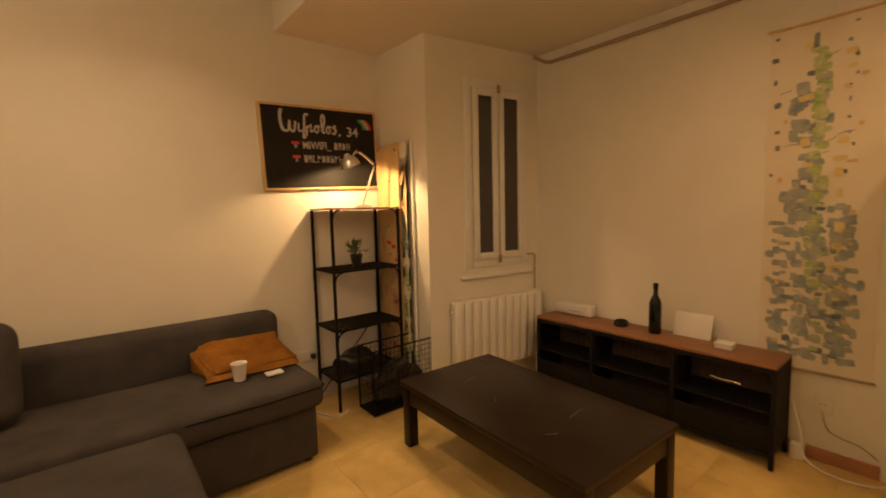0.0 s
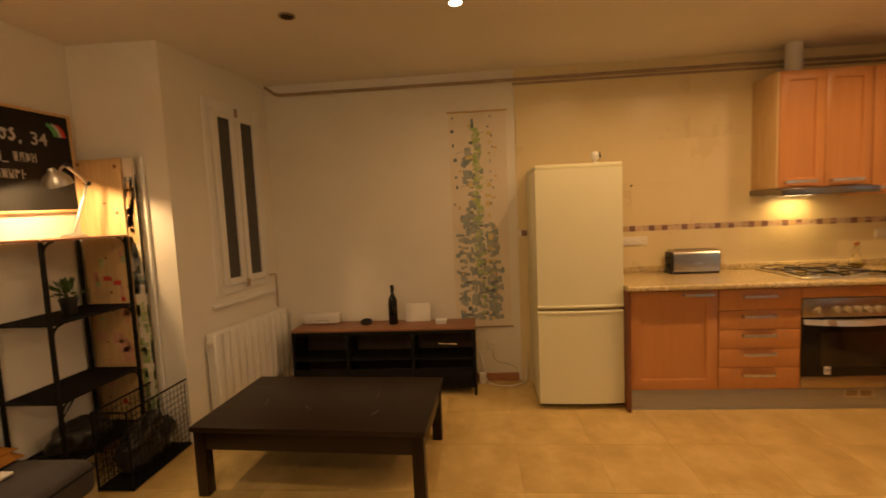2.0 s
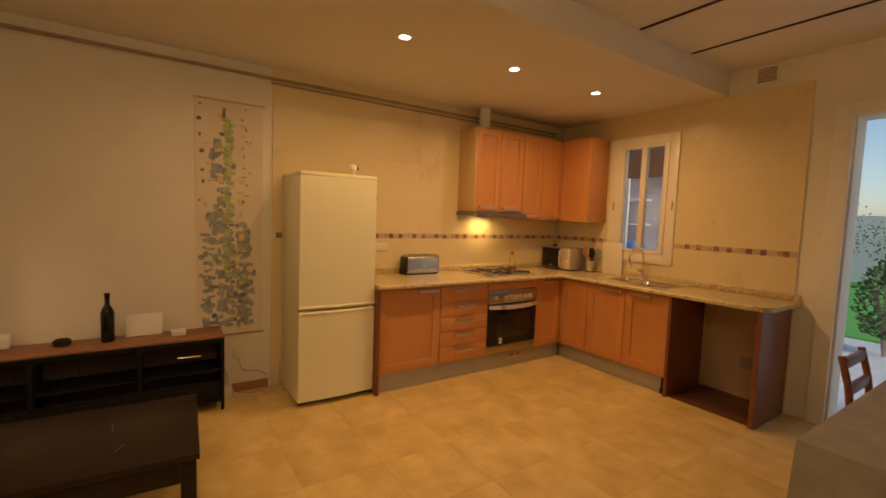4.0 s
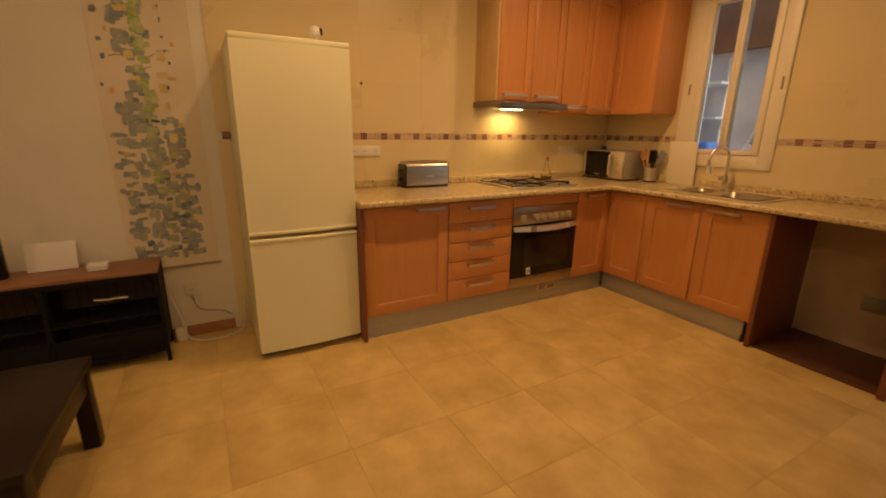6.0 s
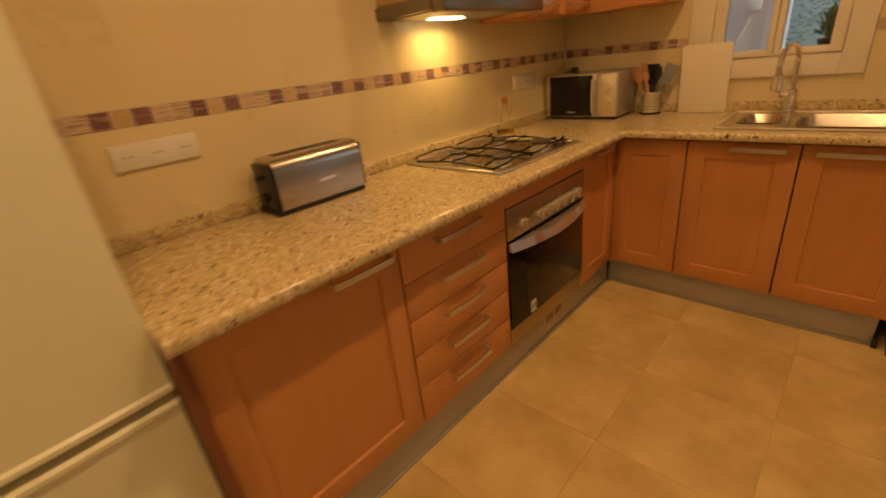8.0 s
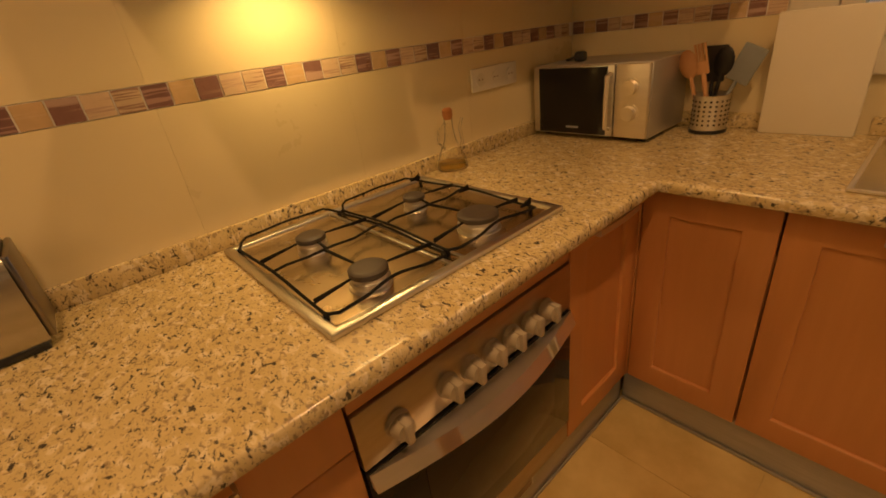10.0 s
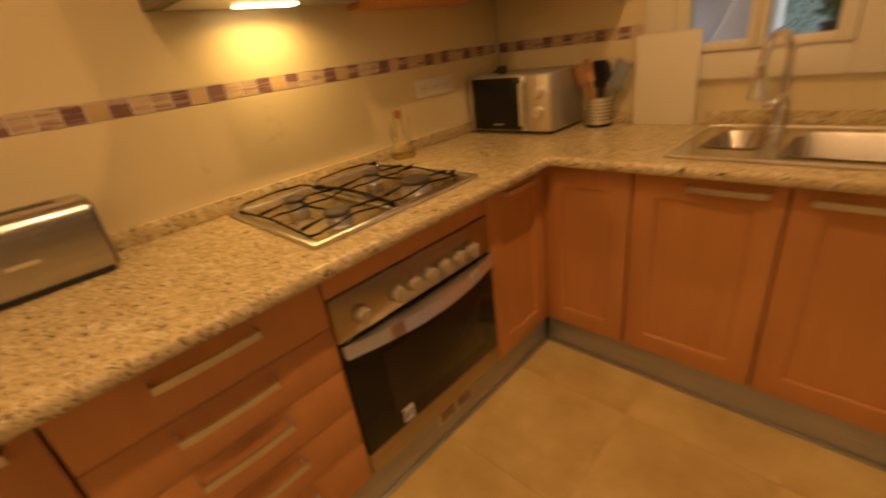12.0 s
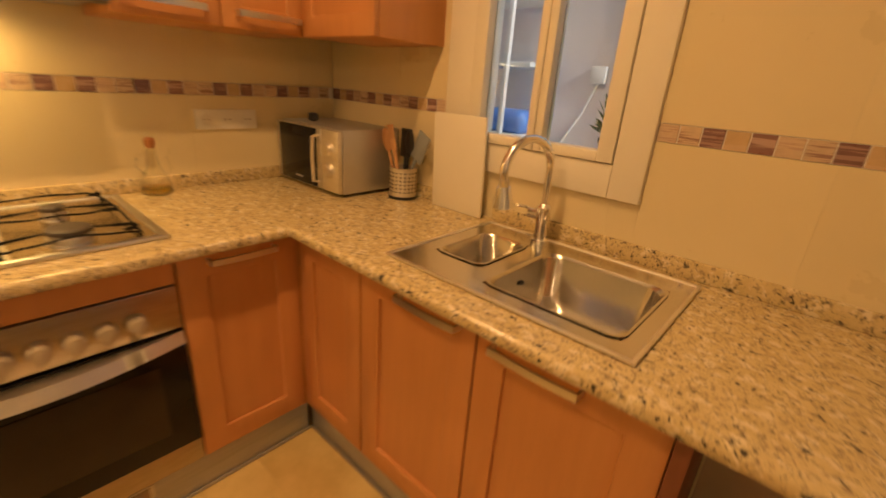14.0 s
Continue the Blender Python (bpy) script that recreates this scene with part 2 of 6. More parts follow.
M_BLUEGREY = mat("blue-grey paint", (0.20, 0.26, 0.29), (0.46, 0.46, 0.40), rough=0.85, scale=16, bump=0.1)
M_DARKPAINT = mat("dark slate paint", (0.09, 0.12, 0.15), (0.28, 0.31, 0.31), rough=0.85, scale=16, bump=0.1)
M_GREENP = mat("leaf green paint", (0.26, 0.42, 0.09), (0.58, 0.58, 0.36), rough=0.85, scale=34, bump=0.1)
M_OCHREP = mat("ochre paint", (0.62, 0.42, 0.16), (0.66, 0.46, 0.26), rough=0.85, scale=30, bump=0.1)
M_PINKP = mat("salmon paint", (0.60, 0.30, 0.20), (0.66, 0.38, 0.28), rough=0.85, scale=30, bump=0.1)
M_LEAF = mat("plant leaf", (0.05, 0.10, 0.025), (0.10, 0.17, 0.05), rough=0.5, scale=20, bump=0.05)
M_SPOON = mat("beech wood", (0.50, 0.25, 0.10), (0.62, 0.34, 0.15), rough=0.6, scale=5, stretch=(4, 4, 1))
M_GREYSIL = mat("grey silicone", (0.22, 0.24, 0.23), (0.27, 0.29, 0.28), rough=0.5, scale=8)
M_CREAMP = mat("cream plastic board", (0.80, 0.74, 0.58), (0.84, 0.78, 0.62), rough=0.35, scale=3, bump=0.03)
M_IVORY = mat("ivory plastic", (0.76, 0.73, 0.65), rough=0.4, scale=4, bump=0.01)
M_TERRA = mat("terracotta skirting", (0.34, 0.15, 0.07), (0.42, 0.20, 0.10), rough=0.5, scale=8)
M_PIPE = mat("painted pipe", (0.30, 0.22, 0.15), (0.40, 0.31, 0.22), rough=0.5, scale=8)
M_OIL = glass("olive oil", (0.75, 0.55, 0.10), 0.0)
M_CORK = mat("amber cap", (0.40, 0.16, 0.05), rough=0.5)
M_BOTTLE = mat("dark bottle glass", (0.006, 0.007, 0.006), rough=0.08, bump=0.0)
M_TURF = mat("artificial turf", (0.08, 0.30, 0.04), (0.14, 0.42, 0.07), rough=0.9, scale=30, bump=0.6, fine=200)
M_PATIO = mat("pale patio tile", (0.55, 0.54, 0.53), (0.64, 0.63, 0.62), rough=0.6, scale=4)
M_RENDERW = mat("grey render wall", (0.70, 0.65, 0.64), (0.77, 0.72, 0.71), rough=0.9, scale=3, bump=0.2)
M_SILVERP = mat("silver grey paint", (0.50, 0.48, 0.44), (0.56, 0.54, 0.50), rough=0.38, metal=0.75, scale=6, bump=0.0, gloss_var=0.05)
M_MESHB = mat("dim brown perforated metal", (0.075, 0.05, 0.034), (0.10, 0.07, 0.05), rough=0.7, scale=40, bump=0.2, fine=300)
M_DULL = mat("dull grey plastic", (0.24, 0.21, 0.17), (0.28, 0.25, 0.20), rough=0.6, scale=8)
M_BLUE = mat("blue plastic sheet", (0.06, 0.20, 0.62), (0.10, 0.28, 0.72), rough=0.4, scale=10)
M_SLOT = mat("dark slot", (0.03, 0.018, 0.012), rough=0.9)
M_GLOW = glow("lit downlight", (1.0, 0.80, 0.52), 14.0)
M_GLOWH = glow("lit hood lamp", (1.0, 0.72, 0.36), 12.0)


# ---- building helpers ----
def box(bm, x0, x1, y0, y1, z0, z1, bev=0.0, seg=2, m=None):
    x0, x1, y0, y1, z0, z1 = min(x0, x1), max(x0, x1), min(y0, y1), max(y0, y1), min(z0, z1), max(z0, z1)
    base = Matrix.LocRotScale(((x0 + x1) / 2, (y0 + y1) / 2, (z0 + z1) / 2), None, (x1 - x0, y1 - y0, z1 - z0))
    if m is not None:
        base = m @ base
    vs = bmesh.ops.create_cube(bm, size=1, matrix=base)["verts"]
    if bev:
        es = {e for v in vs for e in v.link_edges}
        bmesh.ops.bevel(bm, geom=list(es), offset=bev, segments=seg, profile=0.5, affect="EDGES")
    return bm


def cyl(bm, p0, p1, r, r2=None, seg=16):
    p0, p1 = Vector(p0), Vector(p1)
    d = p1 - p0
    m = Matrix.Translation((p0 + p1) / 2) @ d.to_track_quat("Z", "Y").to_matrix().to_4x4()
    bmesh.ops.create_cone(bm, cap_ends=True, segments=seg, radius1=r, radius2=r if r2 is None else r2, depth=d.length, matrix=m)
    return bm


def tube(bm, pts, r, seg=8, taper=None):
    pts = [Vector(p) for p in pts]
    rings = []
    up = Vector((0.31, 0.52, 0.79))
    for i, p in enumerate(pts):
        d = (pts[min(i + 1, len(pts) - 1)] - pts[max(i - 1, 0)]).normalized()
        a = d.cross(up).normalized()
        b = d.cross(a)
        rad = r if taper is None else r + (taper - r) * i / (len(pts) - 1)
        rings.append([bm.verts.new(p + rad * (math.cos(k * math.tau / seg) * a + math.sin(k * math.tau / seg) * b)) for k in range(seg)])
    for q, w in zip(rings, rings[1:]):
        for k in range(seg):
            bm.faces.new((q[k], q[(k + 1) % seg], w[(k + 1) % seg], w[k]))
    bm.faces.new(rings[0][::-1])
    bm.faces.new(rings[-1])
    return bm


def spin(bm, profile, x, y, seg=24, cap=True):
    """A body of revolution round the upright axis through x, y; the profile is (radius, z) from the bottom up."""
    rings = [[bm.verts.new((x + r * math.cos(k * math.tau / seg), y + r * math.sin(k * math.tau / seg), z)) for k in range(seg)] for r, z in profile]
    for q, w in zip(rings, rings[1:]):
        for k in range(seg):
            bm.faces.new((q[k], q[(k + 1) % seg], w[(k + 1) % seg], w[k]))
    if cap:
        bm.faces.new(rings[0][::-1])
        bm.faces.new(rings[-1])
    return bm


def arc(c, a, b, r, t0, t1, n=12):
    """Points of an arc round c in the plane of the unit vectors a and b, in degrees."""
    c, a, b = Vector(c), Vector(a), Vector(b)
    return [c + r * (math.cos(radians(t0 + (t1 - t0) * i / n)) * a + math.sin(radians(t0 + (t1 - t0) * i / n)) * b) for i in range(n + 1)]


def B(*args, **kw):
    return box(bmesh.new(), *args, **kw)


def mesh_of(name, bm, material, smooth=False):
    bmesh.ops.recalc_face_normals(bm, faces=bm.faces)
    me = bpy.data.meshes.new(name)
    bm.to_mesh(me)
    bm.free()
    for q in ([material] if not isinstance(material, (list, tuple)) else material):
        me.materials.append(q)
    if smooth:
        me.shade_smooth()
        me.set_sharp_from_angle(angle=radians(38))
    return me


def thing(name, label, category, at, group="", kind=""):
    ob = new(name)
    ob.empty_display_size = 0.1
    ob.location = at
    return tagged(ob, label, category, group, kind)


def part(name, bm, material, parent, label="", smooth=True):
    ob = new(name, mesh_of(name, bm, material, smooth))
    ob.parent = parent
    if parent.type == "EMPTY":
        ob.matrix_parent_inverse = Matrix.Translation(parent.location).inverted()
    if label:
        ob["label"] = label
    return ob


def solid(name, bm, material, label, category, kind="", group="", smooth=True):
    return tagged(new(name, mesh_of(name, bm, material, smooth)), label, category, group, kind)


def structure(name, bm, material, label, smooth=False):
    return solid(name, bm, material, label, name.split("_")[0], kind="structure", smooth=smooth)


def pieces(name, parent, boxes, material, bev=0.0015):
    """Alike slabs (x0, x1, y0, y1, z0, z1) as parts of their own; slabs of one size share a mesh."""
    shared = {}
    for x0, x1, y0, y1, z0, z1, *kind in boxes:
        key = (round(x1 - x0, 4), round(y1 - y0, 4), round(z1 - z0, 4), *kind)
        if key not in shared:
            h = [q / 2 for q in key]
            shared[key] = mesh_of(name, B(-h[0], h[0], -h[1], h[1], -h[2], h[2], bev=bev, seg=1), material[kind[0]] if kind else material)
        ob = new(name, shared[key])
        ob.location = ((x0 + x1) / 2, (y0 + y1) / 2, (z0 + z1) / 2)
        ob.parent = parent
        if parent.type == "EMPTY":
            ob.matrix_parent_inverse = Matrix.Translation(parent.location).inverted()


# ---- the room ----
XE, YS, YN, YB, XP = 2.875, -3.335, 2.15, 2.80, 1.80     # east, south, window wall, board wall, pier
XW, T = -2.6, 0.22
floor_base = structure("floor", B(XW - T, XE + T, YS - T, YB + T, -0.12, -0.0025), M_GROUT, "floor of square ochre stone tiles with thin joints")
ceiling_low = structure("ceiling", B(1.06, XE + T, YS - T, YB + T, CEIL, CEIL + 0.2), M_CEIL, "smooth white ceiling with recessed downlights")
bm = bmesh.new()
box(bm, XW - T, 1.06, YS - T, YB + T, CEIL2, CEIL2 + 0.2)
structure("ceiling_raised", bm, M_CEIL, "raised white ceiling with dark slots")
for sy in (-1.30, -1.98, -2.66):
    structure("ceiling_slot", B(-0.9, 1.04, sy - 0.012, sy + 0.012, CEIL2 - 0.006, CEIL2 - 0.001), M_SLOT, "dark shadow slot in the raised ceiling")
# east wall
structure("wall_east", B(XE, XE + T, YS - T, YB + T, -0.1, CEIL), M_PLASTER, "white plastered wall with a hanging painting")
# window wall with its opening
# the window wall runs askew: it is laid out straight here and turned into its place about the pier's corner
WX0, WX1, WZ0, WZ1 = 2.16, 2.665, 0.955, 2.265
SKEW = Matrix.Translation((1.86, 2.22, 0)) @ Matrix.Rotation(radians(-9), 4, "Z") @ Matrix.Translation((-XP, -YN, 0))
bm = bmesh.new()
box(bm, 1.95, WX0, YN, YN + 0.25, -0.1, CEIL, m=SKEW)
box(bm, WX1, 2.90, YN, YN + 0.25, -0.1, CEIL, m=SKEW)
box(bm, WX0, WX1, YN, YN + 0.25, -0.1, WZ0, m=SKEW)
box(bm, WX0, WX1, YN, YN + 0.25, WZ1, CEIL, m=SKEW)
plan = [SKEW @ Vector(q) for q in ((XP, YN, 0), (1.95, YN, 0), (1.95, YN + 0.25, 0))] + [Vector((2.0, 3.0, 0)), Vector((1.84, 3.0, 0))]
lo, hi = ([bm.verts.new((q.x, q.y, z)) for q in plan] for z in (-0.1, CEIL))
bm.faces.new(lo[::-1])
bm.faces.new(hi)
for k in range(5):
    bm.faces.new((lo[k], lo[(k + 1) % 5], hi[(k + 1) % 5], hi[k]))
structure("wall_window", bm, M_PLASTER, "white plastered wall pier with a narrow window")
structure("wall_north", B(XW - T, 1.85, YB, YB + T, -0.1, CEIL2), M_PLASTER, "cream plastered wall behind the sofa")
structure("wall_north_end", B(2.002, XE - 0.002, YB, YB + T, -0.1, CEIL), M_PLASTER, "plain wall closing the space behind the narrow window")
structure("wall_west", B(XW - T, XW, YS - T, YB, -0.1, CEIL2), M_PLASTER, "plain plastered wall")
# south wall with window and door openings
KX0, KX1, KZ0, KZ1 = 1.50, 2.10, 1.11, 2.24
DX0, DX1, DZ1 = -0.95, 0.21, 2.24
bm = bmesh.new()
SO = YS - 0.20
box(bm, KX1, XE, SO, YS, -0.1, CEIL2)
box(bm, DX1, KX0, SO, YS, -0.1, CEIL2)
box(bm, KX0, KX1, SO, YS, -0.1, KZ0)
box(bm, KX0, KX1, SO, YS, KZ1, CEIL2)
box(bm, DX0, DX1, SO, YS, DZ1, CEIL2)
box(bm, XW, DX0, SO, YS, -0.1, CEIL2)
wall_south = structure("wall_south", bm, M_PLASTER, "kitchen wall with a window and a terrace door opening")
bm = bmesh.new()
box(bm, 0.225, 0.33, YS, YS + 0.035, 0, DZ1 + 0.1, bev=0.004)
box(bm, DX0 - 0.1, 0.33, YS, YS + 0.033, DZ1 + 0.002, DZ1 + 0.1, bev=0.004)
structure("trim_door", bm, M_WHITE, "white door casing of the terrace opening")
# skirting beside the fridge
structure("baseboard", B(XE - 0.012, XE - 0.0005, 0.02, 2.13, 0, 0.07, bev=0.003), M_TERRA, "terracotta tile skirting")


# ---- windows ----
def narrow_window():
    w = thing("window_1", "white narrow two-sash window with dark panes, closed", "window", (2.41, YN, WZ0), kind="structure")
    bm = bmesh.new()
    y0, y1 = YN - 0.012, YN + 0.05
    for x in (WX0 - 0.05, WX1 - 0.02):
        box(bm, x, x + 0.06, y0, y1, WZ0 - 0.04, WZ1 + 0.04, bev=0.004)
    box(bm, WX0 + 0.01, WX1 - 0.02, y0, y1, WZ0 - 0.04, WZ0 + 0.02, bev=0.004)
    box(bm, WX0 + 0.01, WX1 - 0.02, y0, y1, WZ1 - 0.03, WZ1 + 0.04, bev=0.004)
    part("window_frame", bm, M_WHITE, w)
    for x0, x1 in ((2.176, 2.398), (2.412, 2.644)):
        bm = bmesh.new()
        s = 0.045
        box(bm, x0, x0 + s, y0 - 0.02, y1 - 0.02, WZ0 + 0.022, WZ1 - 0.032, bev=0.003)
        box(bm, x1 - s, x1, y0 - 0.02, y1 - 0.02, WZ0 + 0.022, WZ1 - 0.032, bev=0.003)
        box(bm, x0 + s, x1 - s, y0 - 0.02, y1 - 0.02, WZ0 + 0.022, WZ0 + 0.07, bev=0.003)
        box(bm, x0 + s, x1 - s, y0 - 0.02, y1 - 0.02, WZ1 - 0.08, WZ1 - 0.032, bev=0.003)
        sash = part("sash", bm, M_WHITE, w)
        part("pane", B(x0 + s, x1 - s, y0 + 0.0, y0 + 0.008, WZ0 + 0.07, WZ1 - 0.08), M_FROST, sash, "dark glass pane")
    for z in (0.97, 2.24):
        part("bolt", B(2.393, 2.417, y0 - 0.032, y0 - 0.018, z - 0.03, z + 0.03, bev=0.003), M_PIPE, w, "brass window bolt")
    part("window_sill", B(2.05, 2.745, YN - 0.03, YN - 0.001, 0.835, 0.865, bev=0.006), M_WHITE, w)
    w.matrix_world = SKEW @ Matrix.Translation(w.location)
    structure("wall_backing", B(2.1, 2.72, YN + 0.09, YN + 0.10, 0.9, 2.3, m=SKEW), M_SLOT, "dark space behind the narrow window")


narrow_window()


def kitchen_window():
    w = thing("window_2", "cream two-sash kitchen window above the sink, closed", "window", (1.79, YS, 1.05), kind="structure")
    y0, y1 = YS - 0.03, YS + 0.03
    bm = bmesh.new()
    box(bm, 1.43, 1.52, y0, y1, 1.05, 2.31, bev=0.004)
    box(bm, 2.04, 2.15, y0, y1, 1.05, 2.31, bev=0.004)
    box(bm, 1.52, 2.04, y0, y1, 1.05, 1.145, bev=0.004)
    box(bm, 1.52, 2.04, y0, y1, 2.225, 2.31, bev=0.004)
    part("window_frame", bm, M_CREAMP, w)
    for x0, x1, s0, s1 in ((1.522, 1.773, 0.046, 0.026), (1.775, 2.036, 0.026, 0.050)):
        bm = bmesh.new()
        yy0, yy1 = YS - 0.02, YS + 0.038
        box(bm, x0, x0 + s0, yy0, yy1, 1.147, 2.222, bev=0.003)
        box(bm, x1 - s1, x1, yy0, yy1, 1.147, 2.222, bev=0.003)
        box(bm, x0 + s0, x1 - s1, yy0, yy1, 1.147, 1.176, bev=0.003)
        box(bm, x0 + s0, x1 - s1, yy0, yy1, 2.195, 2.222, bev=0.003)
        sash = part("sash", bm, M_CREAMP, w)
        pane = part("pane", B(x0 + s0, x1 - s1, YS - 0.004, YS + 0.004, 1.176, 2.195), M_PANE, sash, "clear glass pane")
        pane.visible_shadow = False
    for x in (1.46, 2.09):
        part("hinge", B(x - 0.006, x + 0.006, y1, y1 + 0.008, 1.58, 1.66, bev=0.002), M_PIPE, w, "dark hinge")


kitchen_window()


# ---- ceiling fittings ----
def downlight(x, y, lit, top=CEIL):
    d = thing("downlight", "round recessed ceiling downlight, " + ("lit" if lit else "switched off"), "downlight", (x, y, top), group="downlights")
    bm = bmesh.new()
    spin(bm, [(0.036, top - 0.001), (0.046, top - 0.001), (0.046, top - 0.005), (0.036, top - 0.007), (0.036, top - 0.001)], x, y, cap=False)
    part("rim", bm, M_WHITE if lit else M_PIPE, d)
    part("lens", spin(bmesh.new(), [(0.035, top - 0.004), (0.035, top - 0.001)], x, y), M_GLOW if lit else M_SLOT, d)


for lx, ly in DOWNLIGHTS:
    downlight(lx, ly, True)
downlight(1.70, 1.33, False)
# fitting for the added downlight over the sofa, never in view
downlight(0.15, 1.80, True, CEIL2)


def unseen_pendant(x, y):
    """An unseen bare bulb on a short cord, added to light the sitting corner."""
    p = thing("unseen_pendant_light", "added unseen lamp, a lit bulb on a short cord from a white ceiling rose", "lamp", (x, y, CEIL2))
    part("ceiling_rose", spin(bmesh.new(), [(0.018, CEIL2 - 0.035), (0.045, CEIL2 - 0.012), (0.05, CEIL2 - 0.001)], x, y), M_WHITE, p)
    part("cord", cyl(bmesh.new(), (x, y, CEIL2 - 0.13), (x, y, CEIL2 - 0.034), 0.0035, seg=8), M_WHITE, p)
    part("holder", spin(bmesh.new(), [(0.019, CEIL2 - 0.185), (0.019, CEIL2 - 0.14), (0.008, CEIL2 - 0.128)], x, y), M_WHITE, p)
    part("bulb", spin(bmesh.new(), [(0.004, CEIL2 - 0.228), (0.018, CEIL2 - 0.222), (0.024, CEIL2 - 0.207), (0.015, CEIL2 - 0.186)], x, y), M_GLOWH, p, "glowing bulb")


unseen_pendant(-1.15, 0.95)
bm = bmesh.new()
tube(bm, [(2.742, 1.99, 2.50), (2.79, 1.972, 2.485), (2.83, 1.955, 2.47), (XE - 0.022, 1.92, 2.465), (XE - 0.022, -3.2, 2.462)], 0.013, seg=10)
solid("water_pipe", bm, M_PIPE, "thin brown painted pipe running along the top of the wall", "pipe")
bm = bmesh.new()
tube(bm, [(XE - 0.018, 0.01, 2.43), (XE - 0.018, -3.2, 2.425)], 0.009, seg=8)
solid("water_pipe", bm, M_PIPE, "second thinner pipe under the first along the tiled wall", "pipe")
bm = bmesh.new()
tube(bm, [SKEW @ Vector(q) for q in ((2.69, 2.135, 0.985), (2.755, 2.133, 0.985), (2.77, 2.131, 0.97), (2.77, 2.131, 0.70))], 0.006, seg=8)
solid("radiator_pipe", bm, M_PIPE, "thin pipe bending down to the radiator", "pipe")
v = thing("wall_vent", "small square vent grille high on the kitchen wall", "vent", (0.78, YS, 2.66))


# ---- kitchen ----
FX, FY, CT = 2.290, -2.785, 0.888           # cabinet fronts and the worktop's height


def ring_slab(at, u0, u1, w0, w1, rail, d0, d1, bev=0.004):
    """A door frame in one piece. at(u, w, d) gives the place of a point along, up and into the front."""
    bm = bmesh.new()
    o = ((u0, w0), (u1, w0), (u1, w1), (u0, w1))
    i = ((u0 + rail, w0 + rail), (u1 - rail, w0 + rail), (u1 - rail, w1 - rail), (u0 + rail, w1 - rail))
    of, nf, ob, nb = ([bm.verts.new(at(u, w, d)) for u, w in q] for q, d in ((o, d0), (i, d0), (o, d1), (i, d1)))
    for k in range(4):
        j = (k + 1) % 4
        for q in ((of[k], of[j], nf[j], nf[k]), (ob[k], ob[j], nb[j], nb[k]), (of[k], of[j], ob[j], ob[k]), (nf[k], nf[j], nb[j], nb[k])):
            bm.faces.new(q)
    bmesh.ops.recalc_face_normals(bm, faces=bm.faces)
    bmesh.ops.bevel(bm, geom=[e for e in bm.edges if e.calc_face_angle(0) > 1], offset=bev, segments=2, profile=0.5, affect="EDGES")
    return bm


def strip(pts, size, up=Vector((0, 0, 1))):
    """A bar of rectangular section swept along points; size is (thickness, height)."""
    bm = bmesh.new()
    rings = []
    pts = [Vector(p) for p in pts]
    for i, p in enumerate(pts):
        d = (pts[min(i + 1, len(pts) - 1)] - pts[max(i - 1, 0)]).normalized()
        side = d.cross(up).normalized() * (size[0] / 2)
        h = up * (size[1] / 2)
        rings.append([bm.verts.new(p + q) for q in (side + h, side - h, -side - h, -side + h)])
    for q, w in zip(rings, rings[1:]):
        for k in range(4):
            bm.faces.new((q[k], q[(k + 1) % 4], w[(k + 1) % 4], w[k]))
    bm.faces.new(rings[0][::-1])
    bm.faces.new(rings[-1])
    return bm


def on_east(x):
    return lambda u, w, d: (x + d, u, w)


def on_south(y):
    return lambda u, w, d: (u, y - d, w)


def bar_handle(plane, a0, a1, z, face, parent):
    """A flat steel bar bowed out from the front, its ends turned back to it."""
    place = on_east(face) if plane == "x" else on_south(face)
    pts = [place(a0, z, 0.0), place(a0, z, -0.022)] + [place(a0 + (a1 - a0) * i / 8, z, -0.029 - 0.004 * math.sin(math.pi * i / 8)) for i in range(9)] + [place(a1, z, -0.022), place(a1, z, 0.0)]
    return part("handle", strip(pts, (0.006, 0.018)), M_STEEL, parent, "brushed steel bar handle")


def base_unit(plane, a0, a1, handle, label):
    mid = (FX + 0.3, (a0 + a1) / 2, 0.0) if plane == "x" else ((a0 + a1) / 2, FY - 0.25, 0.0)
    c = thing("base_cabinet", label, "cabinet", mid, group="kitchen base cabinets")
    if plane == "x":
        body = B(FX + 0.022, XE - 0.02, a0 + 0.001, a1 - 0.001, 0.146, 0.842)
    else:
        body = B(a0 + 0.001, a1 - 0.001, YS + 0.02, FY - 0.022, 0.146, 0.70)
    part("body", body, M_WOOD, c)
    door = part("door", ring_slab(on_east(FX) if plane == "x" else on_south(FY), a0 + 0.0014, a1 - 0.0014, 0.150, 0.838, 0.075, 0, 0.02), M_WOOD, c)
    u0, u1 = a0 + 0.073, a1 - 0.073
    part("panel", B(FX + 0.012, FX + 0.0195, u0, u1, 0.221, 0.767) if plane == "x" else B(u0, u1, FY - 0.0195, FY - 0.012, 0.221, 0.767), M_WOOD, door)
    if handle:
        bar_handle(plane, handle[0], handle[1], handle[2], FX if plane == "x" else FY, door)
    return c


part("frame_strip", B(0.70, 0.86, YS + 0.001, YS + 0.012, 2.595, 2.725, bev=0.003), M_IVORY, v)
for i in range(6):
    part("slat", B(0.715, 0.845, YS + 0.012, YS + 0.018, 2.608 + 0.019 * i, 2.619 + 0.019 * i), M_PIPE, v)

base_unit("x", -1.270, -0.690, (-1.230, -1.038, 0.812), "orange cherry wood base cabinet beside the fridge")
base_unit("x", -2.783, -2.424, (-2.70, -2.508, 0.812), "narrow cherry wood corner base cabinet beside the oven")
